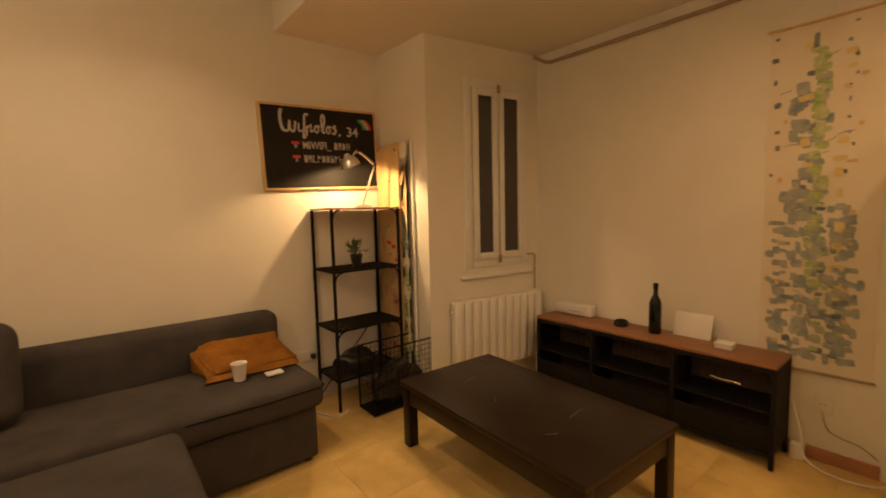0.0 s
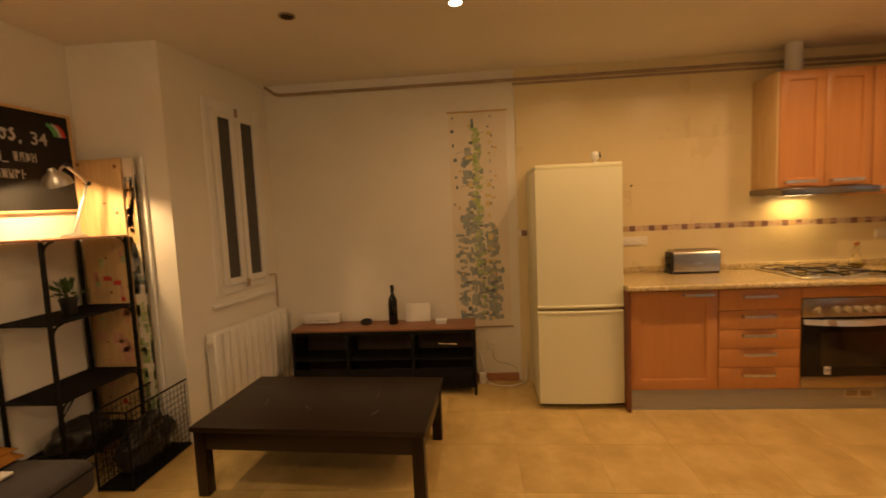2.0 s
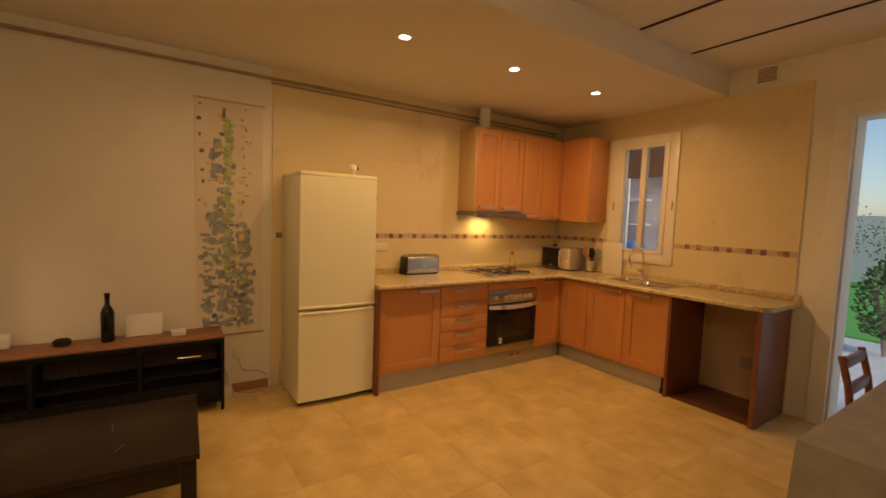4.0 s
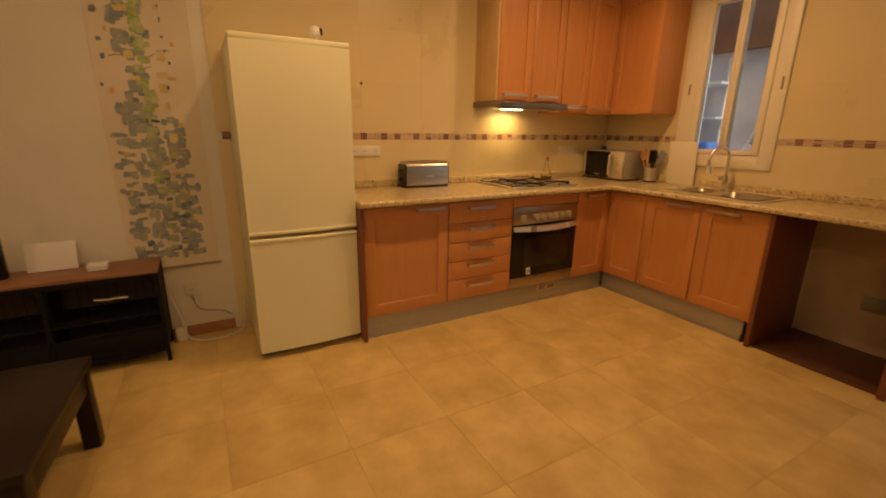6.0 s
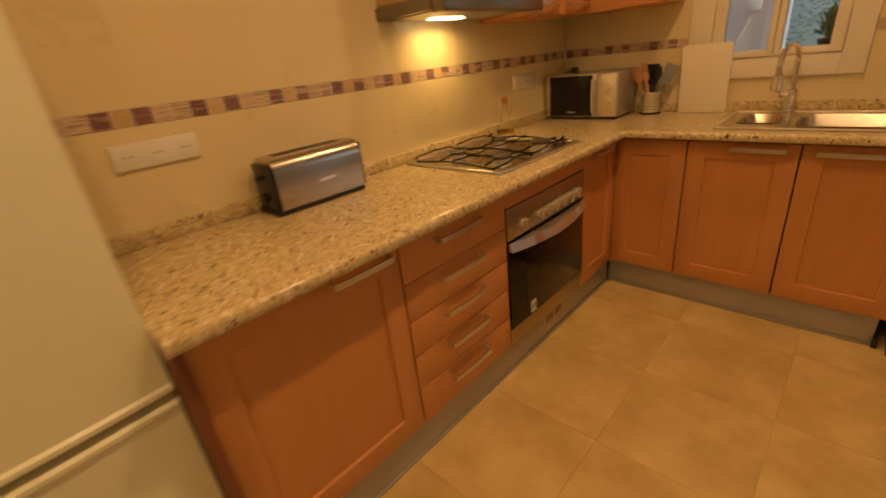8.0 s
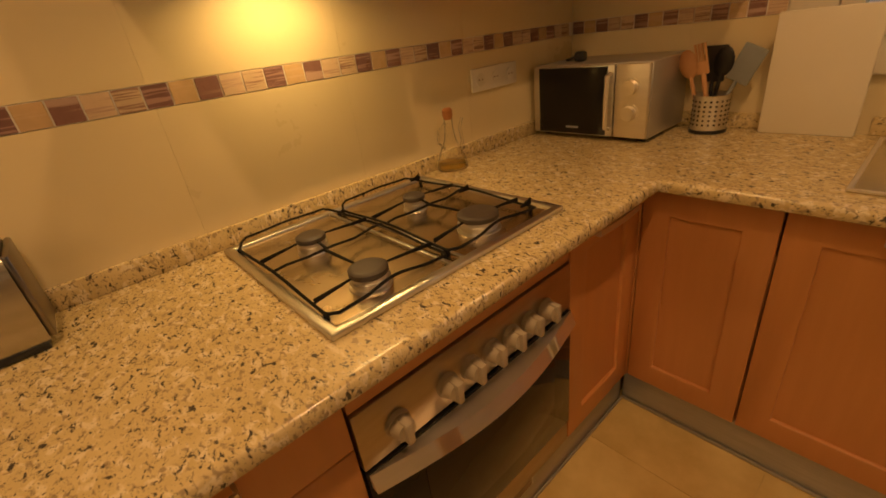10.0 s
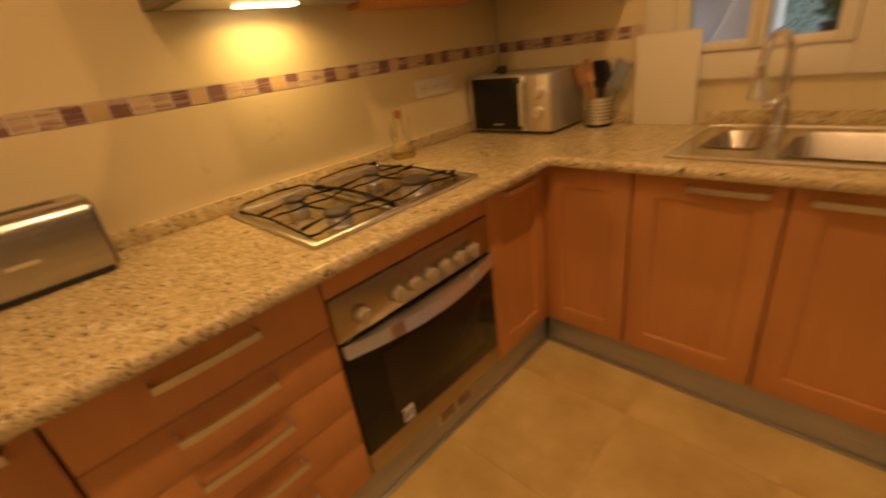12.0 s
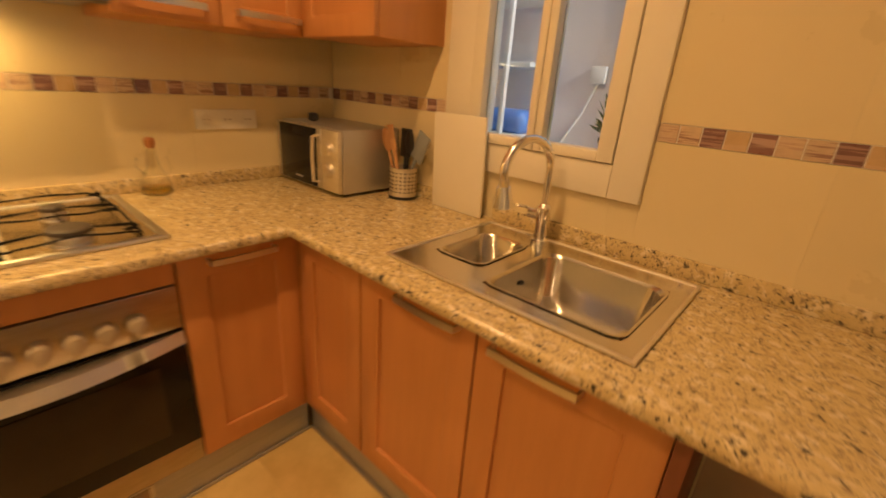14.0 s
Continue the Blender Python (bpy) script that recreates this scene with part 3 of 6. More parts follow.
base_unit("y", 1.962, 2.287, None, "narrow cherry wood corner cabinet door without handle")
base_unit("y", 1.547, 1.959, (1.59, 1.788, 0.812), "cherry wood sink cabinet with bar handle")
base_unit("y", 1.132, 1.544, (1.293, 1.494, 0.808), "cherry wood sink cabinet at the open end")

dr = thing("drawer_unit", "cherry wood unit of five drawers with steel handles", "drawer unit", (FX + 0.3, -1.565, 0), group="kitchen base cabinets")
part("body", B(FX + 0.022, XE - 0.02, -1.796, -1.274, 0.146, 0.842), M_WOOD, dr)
levels = [0.150, 0.300, 0.430, 0.562, 0.695, 0.838]
for z0, z1, hz in zip(levels, levels[1:], (0.255, 0.398, 0.527, 0.656, 0.792)):
    d = part("drawer", B(FX, FX + 0.02, -1.795, -1.275, z0 + 0.0015, z1 - 0.0015, bev=0.0025), M_WOOD, dr)
    bar_handle("x", -1.626, -1.422, hz, FX, d)

# oven
ov = thing("oven", "built-in stainless steel oven with beige knobs and dark glass door", "oven", (FX + 0.3, -2.143, 0.15))
OY0, OY1 = -2.420, -1.800
part("body", B(FX + 0.022, XE - 0.03, OY0, OY1, 0.15, 0.842), M_BLACKM, ov)
part("fascia", B(FX + 0.001, FX + 0.02, OY0, OY1, 0.768, 0.838, bev=0.002), M_WOOD, ov, "cherry wood filler strip")
part("control_panel", B(FX - 0.004, FX + 0.02, OY0, OY1, 0.636, 0.764, bev=0.003), M_OVENST, ov, "brushed steel control panel")
dg = part("door", B(FX - 0.006, FX + 0.02, OY0, OY1, 0.236, 0.628, bev=0.003), M_OVENGLASS, ov, "black glass oven door")
part("window", B(FX - 0.0085, FX - 0.0065, OY0 + 0.075, OY1 - 0.115, 0.30, 0.535, bev=0.0008), M_OVENWIN, dg, "brownish see-through window")
part("sticker", B(FX - 0.0105, FX - 0.0088, OY1 - 0.180, OY1 - 0.140, 0.250, 0.304), M_PAPER, dg, "small white energy sticker")
part("sticker_mark", B(FX - 0.0118, FX - 0.0108, OY1 - 0.173, OY1 - 0.169, 0.262, 0.292), M_SLOT, dg)
part("sticker_mark", B(FX - 0.0118, FX - 0.0108, OY1 - 0.151, OY1 - 0.147, 0.262, 0.292), M_SLOT, dg)
part("sticker_mark", strip([(FX - 0.0113, OY1 - 0.149, 0.264), (FX - 0.0113, OY1 - 0.171, 0.290)], (0.001, 0.005)), M_SLOT, dg)
part("lower_trim", B(FX + 0.0, FX + 0.02, OY0, OY1, 0.152, 0.233, bev=0.002), M_OVENST, ov, "brushed steel lower strip")
bm = bmesh.new()
n = 20
for i in range(n):
    u0, u1 = OY0 + 0.004 + (OY1 - OY0 - 0.008) * i / n, OY0 + 0.004 + (OY1 - OY0 - 0.008) * (i + 1) / n
    q = lambda u: 0.044 * math.sin(math.pi * (u - OY0) / (OY1 - OY0)) + 0.022
    zc = lambda u: 0.612 - 0.006 * math.sin(math.pi * (u - OY0) / (OY1 - OY0))
    vs = [bm.verts.new(c) for c in ((FX - q(u0) + 0.014, u0, zc(u0) + 0.016), (FX - q(u0), u0, zc(u0) - 0.018), (FX - q(u1), u1, zc(u1) - 0.018), (FX - q(u1) + 0.014, u1, zc(u1) + 0.016),
                                    (FX - 0.004, u0, zc(u0) + 0.014), (FX - 0.004, u0, zc(u0) - 0.016), (FX - 0.004, u1, zc(u1) - 0.016), (FX - 0.004, u1, zc(u1) + 0.014))]
    for k in ((0, 1, 2, 3), (4, 5, 1, 0), (3, 2, 6, 7), (0, 3, 7, 4), (1, 5, 6, 2)):
        bm.faces.new([vs[j] for j in k])
bmesh.ops.remove_doubles(bm, verts=bm.verts, dist=0.0005)
part("handle", bm, M_BRIGHT, dg, "bowed full-width steel handle")
for y in (-1.880, -2.000, -2.063, -2.126, -2.189, -2.252, -2.315):
    bm = bmesh.new()
    cyl(bm, (FX - 0.004, y, 0.690), (FX - 0.012, y, 0.690), 0.027, 0.025)
    cyl(bm, (FX - 0.012, y, 0.690), (FX - 0.034, y, 0.690), 0.0235, 0.019)
    box(bm, FX - 0.044, FX - 0.012, y - 0.007, y + 0.007, 0.667, 0.713, bev=0.002)
    part("knob", bm, M_KNOB, ov, "beige plastic knob")

cp = solid("corner_post", B(2.289, 2.316, -2.812, -2.7855, 0.146, 0.842, bev=0.002), M_WOOD, "cherry wood post filling the corner between the cabinets", "panel")
# plinths
p = thing("plinth", "grey aluminium plinth under the kitchen units", "plinth", (2.32, -1.7, 0))
part("board", B(2.312, 2.33, -2.80, -0.692, 0.002, 0.142, bev=0.002), M_TOE, p)
part("board", B(1.175, 2.312, -2.835, -2.817, 0.002, 0.142, bev=0.002), M_TOE, p)
part("edge_seal", B(2.306, 2.3115, -2.81, -0.692, 0.001, 0.014, bev=0.002), M_TOE, p)
part("edge_seal", B(1.175, 2.306, -2.8165, -2.811, 0.001, 0.014, bev=0.002), M_TOE, p)
part("seal_strip", B(1.16, 1.176, -2.835, -2.80, 0.002, 0.05, bev=0.003), M_BLACKP, p)
g = part("vent_grille", B(2.3085, 2.312, -2.275, -2.09, 0.082, 0.132, bev=0.001), M_STEEL, p, "small vent grille in the plinth")
for yy in (-2.265, -2.175):
    part("opening", B(2.3065, 2.3085, yy, yy + 0.075, 0.089, 0.126), M_PIPE, g)

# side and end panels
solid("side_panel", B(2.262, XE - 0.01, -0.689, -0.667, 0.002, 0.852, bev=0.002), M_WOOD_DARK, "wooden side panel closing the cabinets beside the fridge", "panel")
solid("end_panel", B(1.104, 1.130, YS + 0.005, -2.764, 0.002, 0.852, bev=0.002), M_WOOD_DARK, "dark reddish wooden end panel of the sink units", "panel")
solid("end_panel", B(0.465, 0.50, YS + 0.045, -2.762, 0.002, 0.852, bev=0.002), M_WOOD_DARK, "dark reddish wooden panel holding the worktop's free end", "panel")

# worktop: an L of granite with a hole for the sink and a rounded free corner
SX0, SX1, SY0, SY1 = 1.228, 1.872, -3.265, -2.805        # the sink's rim
HX0, HX1, HY0, HY1 = 1.262, 1.842, -3.215, -2.85
# board whose dark colour paints in the shadow at the bay's foot
solid("base_board", B(0.502, 1.096, YS + 0.02, -2.80, 0.001, 0.018, bev=0.002), M_BASE_SHADE, "reddish wooden board on the open bay's floor, darkened for its shade", "board")
wt = thing("worktop", "polished speckled beige granite worktop with rounded edge", "worktop", (2.5, -2.9, 0.845))
bm = bmesh.new()
for q in ((2.242, XE - 0.002, -2.742, -0.662), (HX1, XE - 0.002, YS + 0.002, -2.742), (HX0, HX1, YS + 0.002, HY0), (HX0, HX1, HY1, -2.742), (0.52, HX0, YS + 0.002, -2.742)):
    box(bm, q[0], q[1], q[2], q[3], 0.853, CT)
for i in range(8):
    a0, a1 = i * 90 / 8, (i + 1) * 90 / 8
    c = Vector((0.52, -2.842, 0))
    pts = [c, c + 0.1 * Vector((-math.sin(radians(a0)), math.cos(radians(a0)), 0)), c + 0.1 * Vector((-math.sin(radians(a1)), math.cos(radians(a1)), 0))]
    lo = [bm.verts.new((v3.x, v3.y, 0.853)) for v3 in pts]
    hi = [bm.verts.new((v3.x, v3.y, CT)) for v3 in pts]
    bm.faces.new(lo[::-1])
    bm.faces.new(hi)
    bm.faces.new((lo[1], lo[2], hi[2], hi[1]))
box(bm, 0.42, 0.52, YS + 0.002, -2.842, 0.853, CT)
part("slab", bm, M_GRANITE, wt, smooth=False)
bm = bmesh.new()
rings = []
for d, z in ((0.0, CT), (0.011, CT), (0.017, CT - 0.003), (0.0205, CT - 0.009), (0.021, 0.864), (0.018, 0.856), (0.012, 0.853), (0.0, 0.853)):
    rings.append([bm.verts.new((x, y, z)) for x, y in ((2.242 - d, -0.662), (2.242 - d, -2.742 + d), (0.52, -2.742 + d))])
for q, w in zip(rings, rings[1:]):
    for k in range(2):
        bm.faces.new((q[k], q[k + 1], w[k + 1], w[k]))
bm.faces.new([q[0] for q in rings])
part("rounded_edge", bm, M_GRANITE, wt)
bm = bmesh.new()
box(bm, XE - 0.022, XE - 0.002, YS + 0.022, -0.665, CT + 0.0005, CT + 0.05, bev=0.003)
box(bm, 0.43, 1.905, YS + 0.002, YS + 0.022, CT + 0.0005, CT + 0.05, bev=0.003)
box(bm, 2.10, XE - 0.002, YS + 0.002, YS + 0.022, CT + 0.0005, CT + 0.05, bev=0.003)
part("upstand", bm, M_GRANITE, wt, "low granite upstand along the wall")


# hob
hob = thing("gas_hob", "four-burner stainless gas hob with black wire pan supports", "hob", (2.54, -2.14, CT))
HB = (2.316, 2.828, -2.433, -1.820)
HM = -2.108                                  # between its two pan supports
BURNERS = ((2.640, -1.958, 0.029), (2.405, -1.953, 0.034), (2.632, -2.245, 0.025), (2.408, -2.245, 0.043))
part("tray", B(HB[0] + 0.004, HB[1] - 0.004, HB[2] + 0.004, HB[3] - 0.004, CT + 0.001, CT + 0.006), M_HOBTRAY, hob)
part("rim", ring_slab(lambda u, w, d: (u, w, CT + 0.012 - d), HB[0], HB[1], HB[2], HB[3], 0.020, 0, 0.011, bev=0.003), M_STEEL, hob)
for d in (-0.016, 0.016):
    part("centre_ridge", B(HB[0] + 0.022, HB[1] - 0.022, HM + d - 0.004, HM + d + 0.004, CT + 0.0062, CT + 0.010, bev=0.0015), M_STEEL, hob)
for bx, by, r in BURNERS:
    bn = part("burner", spin(bmesh.new(), [(r + 0.007, CT + 0.006), (r + 0.006, CT + 0.009), (r, CT + 0.010), (r, CT + 0.018), (r + 0.004, CT + 0.019), (r + 0.004, CT + 0.023), (r, CT + 0.024), (r, CT + 0.030), (r - 0.004, CT + 0.031)], bx, by), M_STEEL, hob, "steel burner ring")
    part("burner_cap", spin(bmesh.new(), [(r + 0.002, CT + 0.0315), (r + 0.003, CT + 0.033), (r + 0.003, CT + 0.042), (r - 0.002, CT + 0.045), (r - 0.008, CT + 0.0455)], bx, by, seg=32), M_CAP, bn, "dark burner cap")


def blade(bm, foot, tip, tall, low, lift):
    """A flat enamelled finger standing on edge, tall at its foot and thin at its tip."""
    foot, tip = Vector(foot), Vector(tip)
    side = (tip - foot).cross(Vector((0, 0, 1))).normalized() * 0.0019
    a = [bm.verts.new(q) for p, h, d in ((foot, tall, 0.0), (tip, low, lift)) for q in (p + side + Vector((0, 0, d - h)), p - side + Vector((0, 0, d - h)), p - side + Vector((0, 0, d)), p + side + Vector((0, 0, d)))]
    for k in ((0, 1, 2, 3), (7, 6, 5, 4), (0, 4, 5, 1), (1, 5, 6, 2), (2, 6, 7, 3), (3, 7, 4, 0)):
        bm.faces.new([a[j] for j in k])


def pan_support(y0, y1, pair, outer):
    """A bent wire loop with wavy long sides, a wavy middle wire and flat fingers towards each burner."""
    bm = bmesh.new()
    x0, x1, h = HB[0] + 0.024, HB[1] - 0.024, CT + 0.029
    n = 18
    for x, out in ((x0, 1), (x1, -1)):
        pts = []
        for i in range(n + 1):
            u = i / n
            dip = math.exp(-((u - 0.5) / 0.2) ** 2)
            end = max(0.0, abs(u - 0.5) - 0.40) / 0.10
            pts.append((x + out * (0.030 * end ** 2 + 0.010 * dip), y0 + (y1 - y0) * u, h + 0.007 * dip - 0.012 * end))
        tube(bm, pts, 0.0031, seg=6)
    for y in (y0, y1):
        pts = [(x0 + 0.03 + (x1 - x0 - 0.06) * i / 12, y, h - 0.012 + 0.010 * math.sin(math.pi * i / 12) ** 2) for i in range(13)]
        tube(bm, pts, 0.0031, seg=6)
    xm = (x0 + x1) / 2
    tube(bm, [(xm + 0.008 * math.sin(i * 1.05), y0 + (y1 - y0) * i / 10, h + 0.004 * math.cos(i * 1.3)) for i in range(11)], 0.0031, seg=6)
    for bx, by, r in pair:
        for y in (y0, y1):
            s = 1 if y > by else -1
            blade(bm, (bx, y, h + 0.003), (bx, by + s * (r + 0.004), h + 0.008), 0.009, 0.003, 0.0)
        s = 1 if bx > xm else -1
        blade(bm, (xm, by, h + 0.003), (bx - s * (r + 0.002), by, h + 0.008), 0.007, 0.003, 0.0)
    for x in (x0 + 0.03, xm, x1 - 0.03) if outer < HM - 0.1 else ():
        blade(bm, (x, outer, h + 0.010), (x, outer + (0.035 if outer < HM else -0.035), h), 0.016, 0.004, 0.0)
    for x in (x0 + 0.03, x1 - 0.03):
        for y in (y0, y1):
            cyl(bm, (x, y, CT + 0.0065), (x, y, h - 0.010), 0.005, seg=8)
    part("pan_support", bm, M_BLACKM, hob, "black enamelled wire pan support")


pan_support(HM + 0.006, HB[3] - 0.022, BURNERS[:2], HM + 0.006)
pan_support(HB[2] + 0.052, HM - 0.006, BURNERS[2:], HB[2] + 0.052)

# sink
sk = thing("sink", "stainless steel inset sink with one large and one small bowl", "sink", (1.55, -3.04, CT))
BOWLS = ((1.272, 1.60, -3.175, -2.862, 0.15), (1.66, 1.815, -3.165, -2.93, 0.10))


def rounded(x0, x1, y0, y1, r, z, n=6):
    pts = []
    for cx, cy, a in ((x1 - r, y1 - r, 0), (x0 + r, y1 - r, 90), (x0 + r, y0 + r, 180), (x1 - r, y0 + r, 270)):
        pts += [(cx + r * math.cos(radians(a + 90 * i / n)), cy + r * math.sin(radians(a + 90 * i / n)), z) for i in range(n + 1)]
    return pts


bm = bmesh.new()
zt = CT + 0.006
xs = [SX0, BOWLS[0][0], BOWLS[0][1], BOWLS[1][0], BOWLS[1][1], SX1]
for i in range(5):
    if i in (1, 3):
        b = BOWLS[0] if i == 1 else BOWLS[1]
        box(bm, xs[i], xs[i + 1], SY0, b[2], CT + 0.001, zt)
        box(bm, xs[i], xs[i + 1], b[3], SY1, CT + 0.001, zt)
    else:
        box(bm, xs[i], xs[i + 1], SY0, SY1, CT + 0.001, zt)
bmesh.ops.remove_doubles(bm, verts=bm.verts, dist=0.0002)
part("rim", bm, M_SINK, sk, smooth=False)
part("lip", ring_slab(lambda u, w, d: (u, w, zt + 0.0035 - d), SX0 - 0.004, SX1 + 0.004, SY0 - 0.004, SY1 + 0.004, 0.010, 0, 0.006, bev=0.002), M_BRIGHT, sk, "raised bright steel lip")
for b in BOWLS:
    bm = bmesh.new()
    loops = []
    for inset, z, r in ((-0.004, zt + 0.003, 0.035), (0.002, zt + 0.003, 0.04), (0.008, zt - 0.006, 0.045), (0.016, zt - b[4] + 0.03, 0.05), (0.035, zt - b[4], 0.06)):
        loops.append([bm.verts.new(q) for q in rounded(b[0] + inset, b[1] - inset, b[2] + inset, b[3] - inset, r, z)])
    for q, w in zip(loops, loops[1:]):
        for k in range(len(q)):
            bm.faces.new((q[k], q[(k + 1) % len(q)], w[(k + 1) % len(q)], w[k]))
    bm.faces.new(loops[-1])
    bowl = part("bowl", bm, M_SINK, sk)
    cx, cy = (b[0] + b[1]) / 2, (b[2] + b[3]) / 2
    part("drain", spin(bmesh.new(), [(0.032, zt - b[4] + 0.001), (0.030, zt - b[4] + 0.004), (0.012, zt - b[4] + 0.003)], cx, cy), M_CHROME, bowl)
part("overflow", cyl(bmesh.new(), (1.588, -3.02, zt - 0.045), (1.582, -3.02, zt - 0.045), 0.006), M_BLACKP, sk)

# tap
tp = thing("kitchen_tap", "chrome gooseneck kitchen tap with pull-down spray head", "tap", (1.672, -3.225, CT))
TX, TY = 1.660, -3.222
bm = spin(bmesh.new(), [(0.027, zt), (0.027, zt + 0.012), (0.019, zt + 0.016), (0.019, zt + 0.07), (0.022, zt + 0.075), (0.022, zt + 0.11), (0.013, zt + 0.12)], TX, TY)
part("base", bm, M_CHROME, tp)
da = Vector((0.25, 0.97, 0)).normalized()
c = Vector((TX, TY, zt + 0.220)) + 0.086 * da
pts = [(TX, TY, zt + 0.11), (TX, TY, zt + 0.2)] + arc(c, -da, (0, 0, 1), 0.086, 0, 192, 18)
part("neck", tube(bmesh.new(), pts, 0.0122, seg=14), M_CHROME, tp)
e = Vector(pts[-1])
dn = (Vector(pts[-1]) - Vector(pts[-2])).normalized()
bm = bmesh.new()
cyl(bm, e, e + dn * 0.02, 0.014, 0.014)
cyl(bm, e + dn * 0.02, e + dn * 0.075, 0.018, 0.030, 20)
part("spray_head", bm, M_CHROME, tp)
bm = cyl(bmesh.new(), (TX, TY, zt + 0.085), (TX + 0.045, TY + 0.005, zt + 0.085), 0.016)
tube(bm, [(TX + 0.040, TY, zt + 0.09), (TX + 0.055, TY + 0.01, zt + 0.10), (TX + 0.065, TY + 0.05, zt + 0.11)], 0.005, seg=8)
part("lever", bm, M_CHROME, tp)

# upper units
UX = 2.588


def upper_unit(a0, a1, z0, z1, doors, handles, hz, label):
    c = thing("wall_cabinet", label, "cabinet", (UX + 0.15, (a0 + a1) / 2, z0), group="kitchen wall cabinets")
    part("body", B(UX + 0.022, XE - 0.006, a0 + 0.001, a1 - 0.001, z0, z1, bev=0.001), M_WOOD, c)
    for (d0, d1), h in zip(doors, handles):
        door = part("door", ring_slab(on_east(UX), d0, d1, z0, z1, 0.065, 0, 0.02), M_WOOD, c)
        part("panel", B(UX + 0.012, UX + 0.0195, d0 + 0.063, d1 - 0.063, z0 + 0.063, z1 - 0.063), M_WOOD, door)
        bar_handle("x", h[0], h[1], hz, UX, door)


upper_unit(-2.448, -1.832, 1.505, 2.32, ((-2.138, -1.834), (-2.446, -2.141)), ((-2.075, -1.87), (-2.38, -2.175)), 1.546, "cherry wood two-door wall cabinet above the cooker hood")
upper_unit(-3.03, -2.451, 1.438, 2.32, ((-2.738, -2.453), (-3.028, -2.741)), ((-2.69, -2.484), (-2.996, -2.788)), 1.482, "cherry wood two-door wall cabinet beside the hood")
c = thing("wall_cabinet", "cherry wood corner wall cabinet beside the window", "cabinet", (2.4, -3.16, 1.447), group="kitchen wall cabinets")
part("body", B(2.19, UX + 0.0, YS + 0.004, -3.034, 1.438, 2.32, bev=0.001), M_WOOD, c)
d = part("door", ring_slab(on_south(-3.012), 2.19, 2.586, 1.438, 2.32, 0.065, 0, 0.02), M_WOOD, c)
part("panel", B(2.25, 2.524, -3.0315, -3.024, 1.50, 2.259), M_WOOD, d)

hd = thing("cooker_hood", "slim stainless steel pull-out cooker hood, lamp lit", "cooker hood", (2.68, -2.15, 1.43))
part("body", B(2.56, XE - 0.006, -2.44, -1.80, 1.460, 1.502, bev=0.002), M_HOOD, hd)
part("front_bar", B(2.50, 2.559, -2.44, -1.80, 1.448, 1.497, bev=0.006), M_HOOD, hd)
part("filter", B(2.585, XE - 0.05, -2.42, -1.83, 1.4555, 1.4595), M_TOE, hd)
part("side_panel", B(UX, XE - 0.006, -1.829, -1.812, 1.505, 2.32, bev=0.001), M_PINE, hd, "pale wooden side board")
part("lamp_lens", B(2.73, 2.78, -2.18, -2.0, 1.449, 1.4552, bev=0.002), M_GLOWH, hd, "glowing lamp lens")
bm = cyl(bmesh.new(), (2.74, -2.02, 2.322), (2.74, -2.02, CEIL - 0.001), 0.055, seg=24)
solid("exhaust_duct", bm, M_WHITE, "white round exhaust duct above the hood cabinet", "duct")

# fridge
fr = thing("fridge_freezer", "tall cream-white two-door fridge freezer with recessed grips", "fridge", (2.58, -0.37, 0))
RX, RY0, RY1 = 2.325, -0.662, -0.078
part("body", B(RX + 0.055, XE - 0.03, RY0, RY1, 0.03, 1.699, bev=0.006), M_FRIDGE, fr)
for z0, z1, name in ((0.045, 0.714, "freezer_door"), (0.732, 1.698, "fridge_door")):
    bm = bmesh.new()
    n = 10
    cols = []
    for i in range(n + 1):
        u = RY0 + (RY1 - RY0) * i / n
        x = RX - 0.014 * math.sin(math.pi * i / n)
        cols.append((u, x))
    for (u0, xa), (u1, xb) in zip(cols, cols[1:]):
        vs = [bm.verts.new(q) for q in ((xa, u0, z0), (xb, u1, z0), (xb, u1, z1), (xa, u0, z1), (RX + 0.052, u0, z0), (RX + 0.052, u1, z0), (RX + 0.052, u1, z1), (RX + 0.052, u0, z1))]
        for k in ((0, 1, 2, 3), (3, 2, 6, 7), (4, 5, 1, 0)):
            bm.faces.new([vs[j] for j in k])
        if u0 == RY0:
            bm.faces.new([vs[j] for j in (4, 0, 3, 7)])
        if u1 == cols[-1][0]:
            bm.faces.new([vs[j] for j in (1, 5, 6, 2)])
    bmesh.ops.remove_doubles(bm, verts=bm.verts, dist=0.0003)
    dd = part(name, bm, M_FRIDGE, fr)
    g0 = z1 - 0.030 if name == "freezer_door" else z0
    bm = bmesh.new()
    for (u0, xa), (u1, xb) in zip(cols[:], cols[1:]):
        zz0, zz1 = (z1 - 0.022, z1 - 0.001) if name == "freezer_door" else (z0 + 0.001, z0 + 0.022)
        vs = [bm.verts.new(q) for q in ((xa - 0.007, u0, zz0 + 0.006), (xb - 0.007, u1, zz0 + 0.006), (xb - 0.007, u1, zz1 - 0.006), (xa - 0.007, u0, zz1 - 0.006), (xa, u0, zz0), (xb, u1, zz0), (xb, u1, zz1), (xa, u0, zz1))]
        for k in ((0, 1, 2, 3), (3, 2, 6, 7), (4, 5, 1, 0)):
            bm.faces.new([vs[j] for j in k])
    bmesh.ops.remove_doubles(bm, verts=bm.verts, dist=0.0003)
    part("grip_lip", bm, M_FRIDGE, dd)
part("top_cap", B(RX - 0.002, XE - 0.03, RY0 - 0.001, RY1 + 0.001, 1.700, 1.728, bev=0.008), M_FRIDGE, fr)
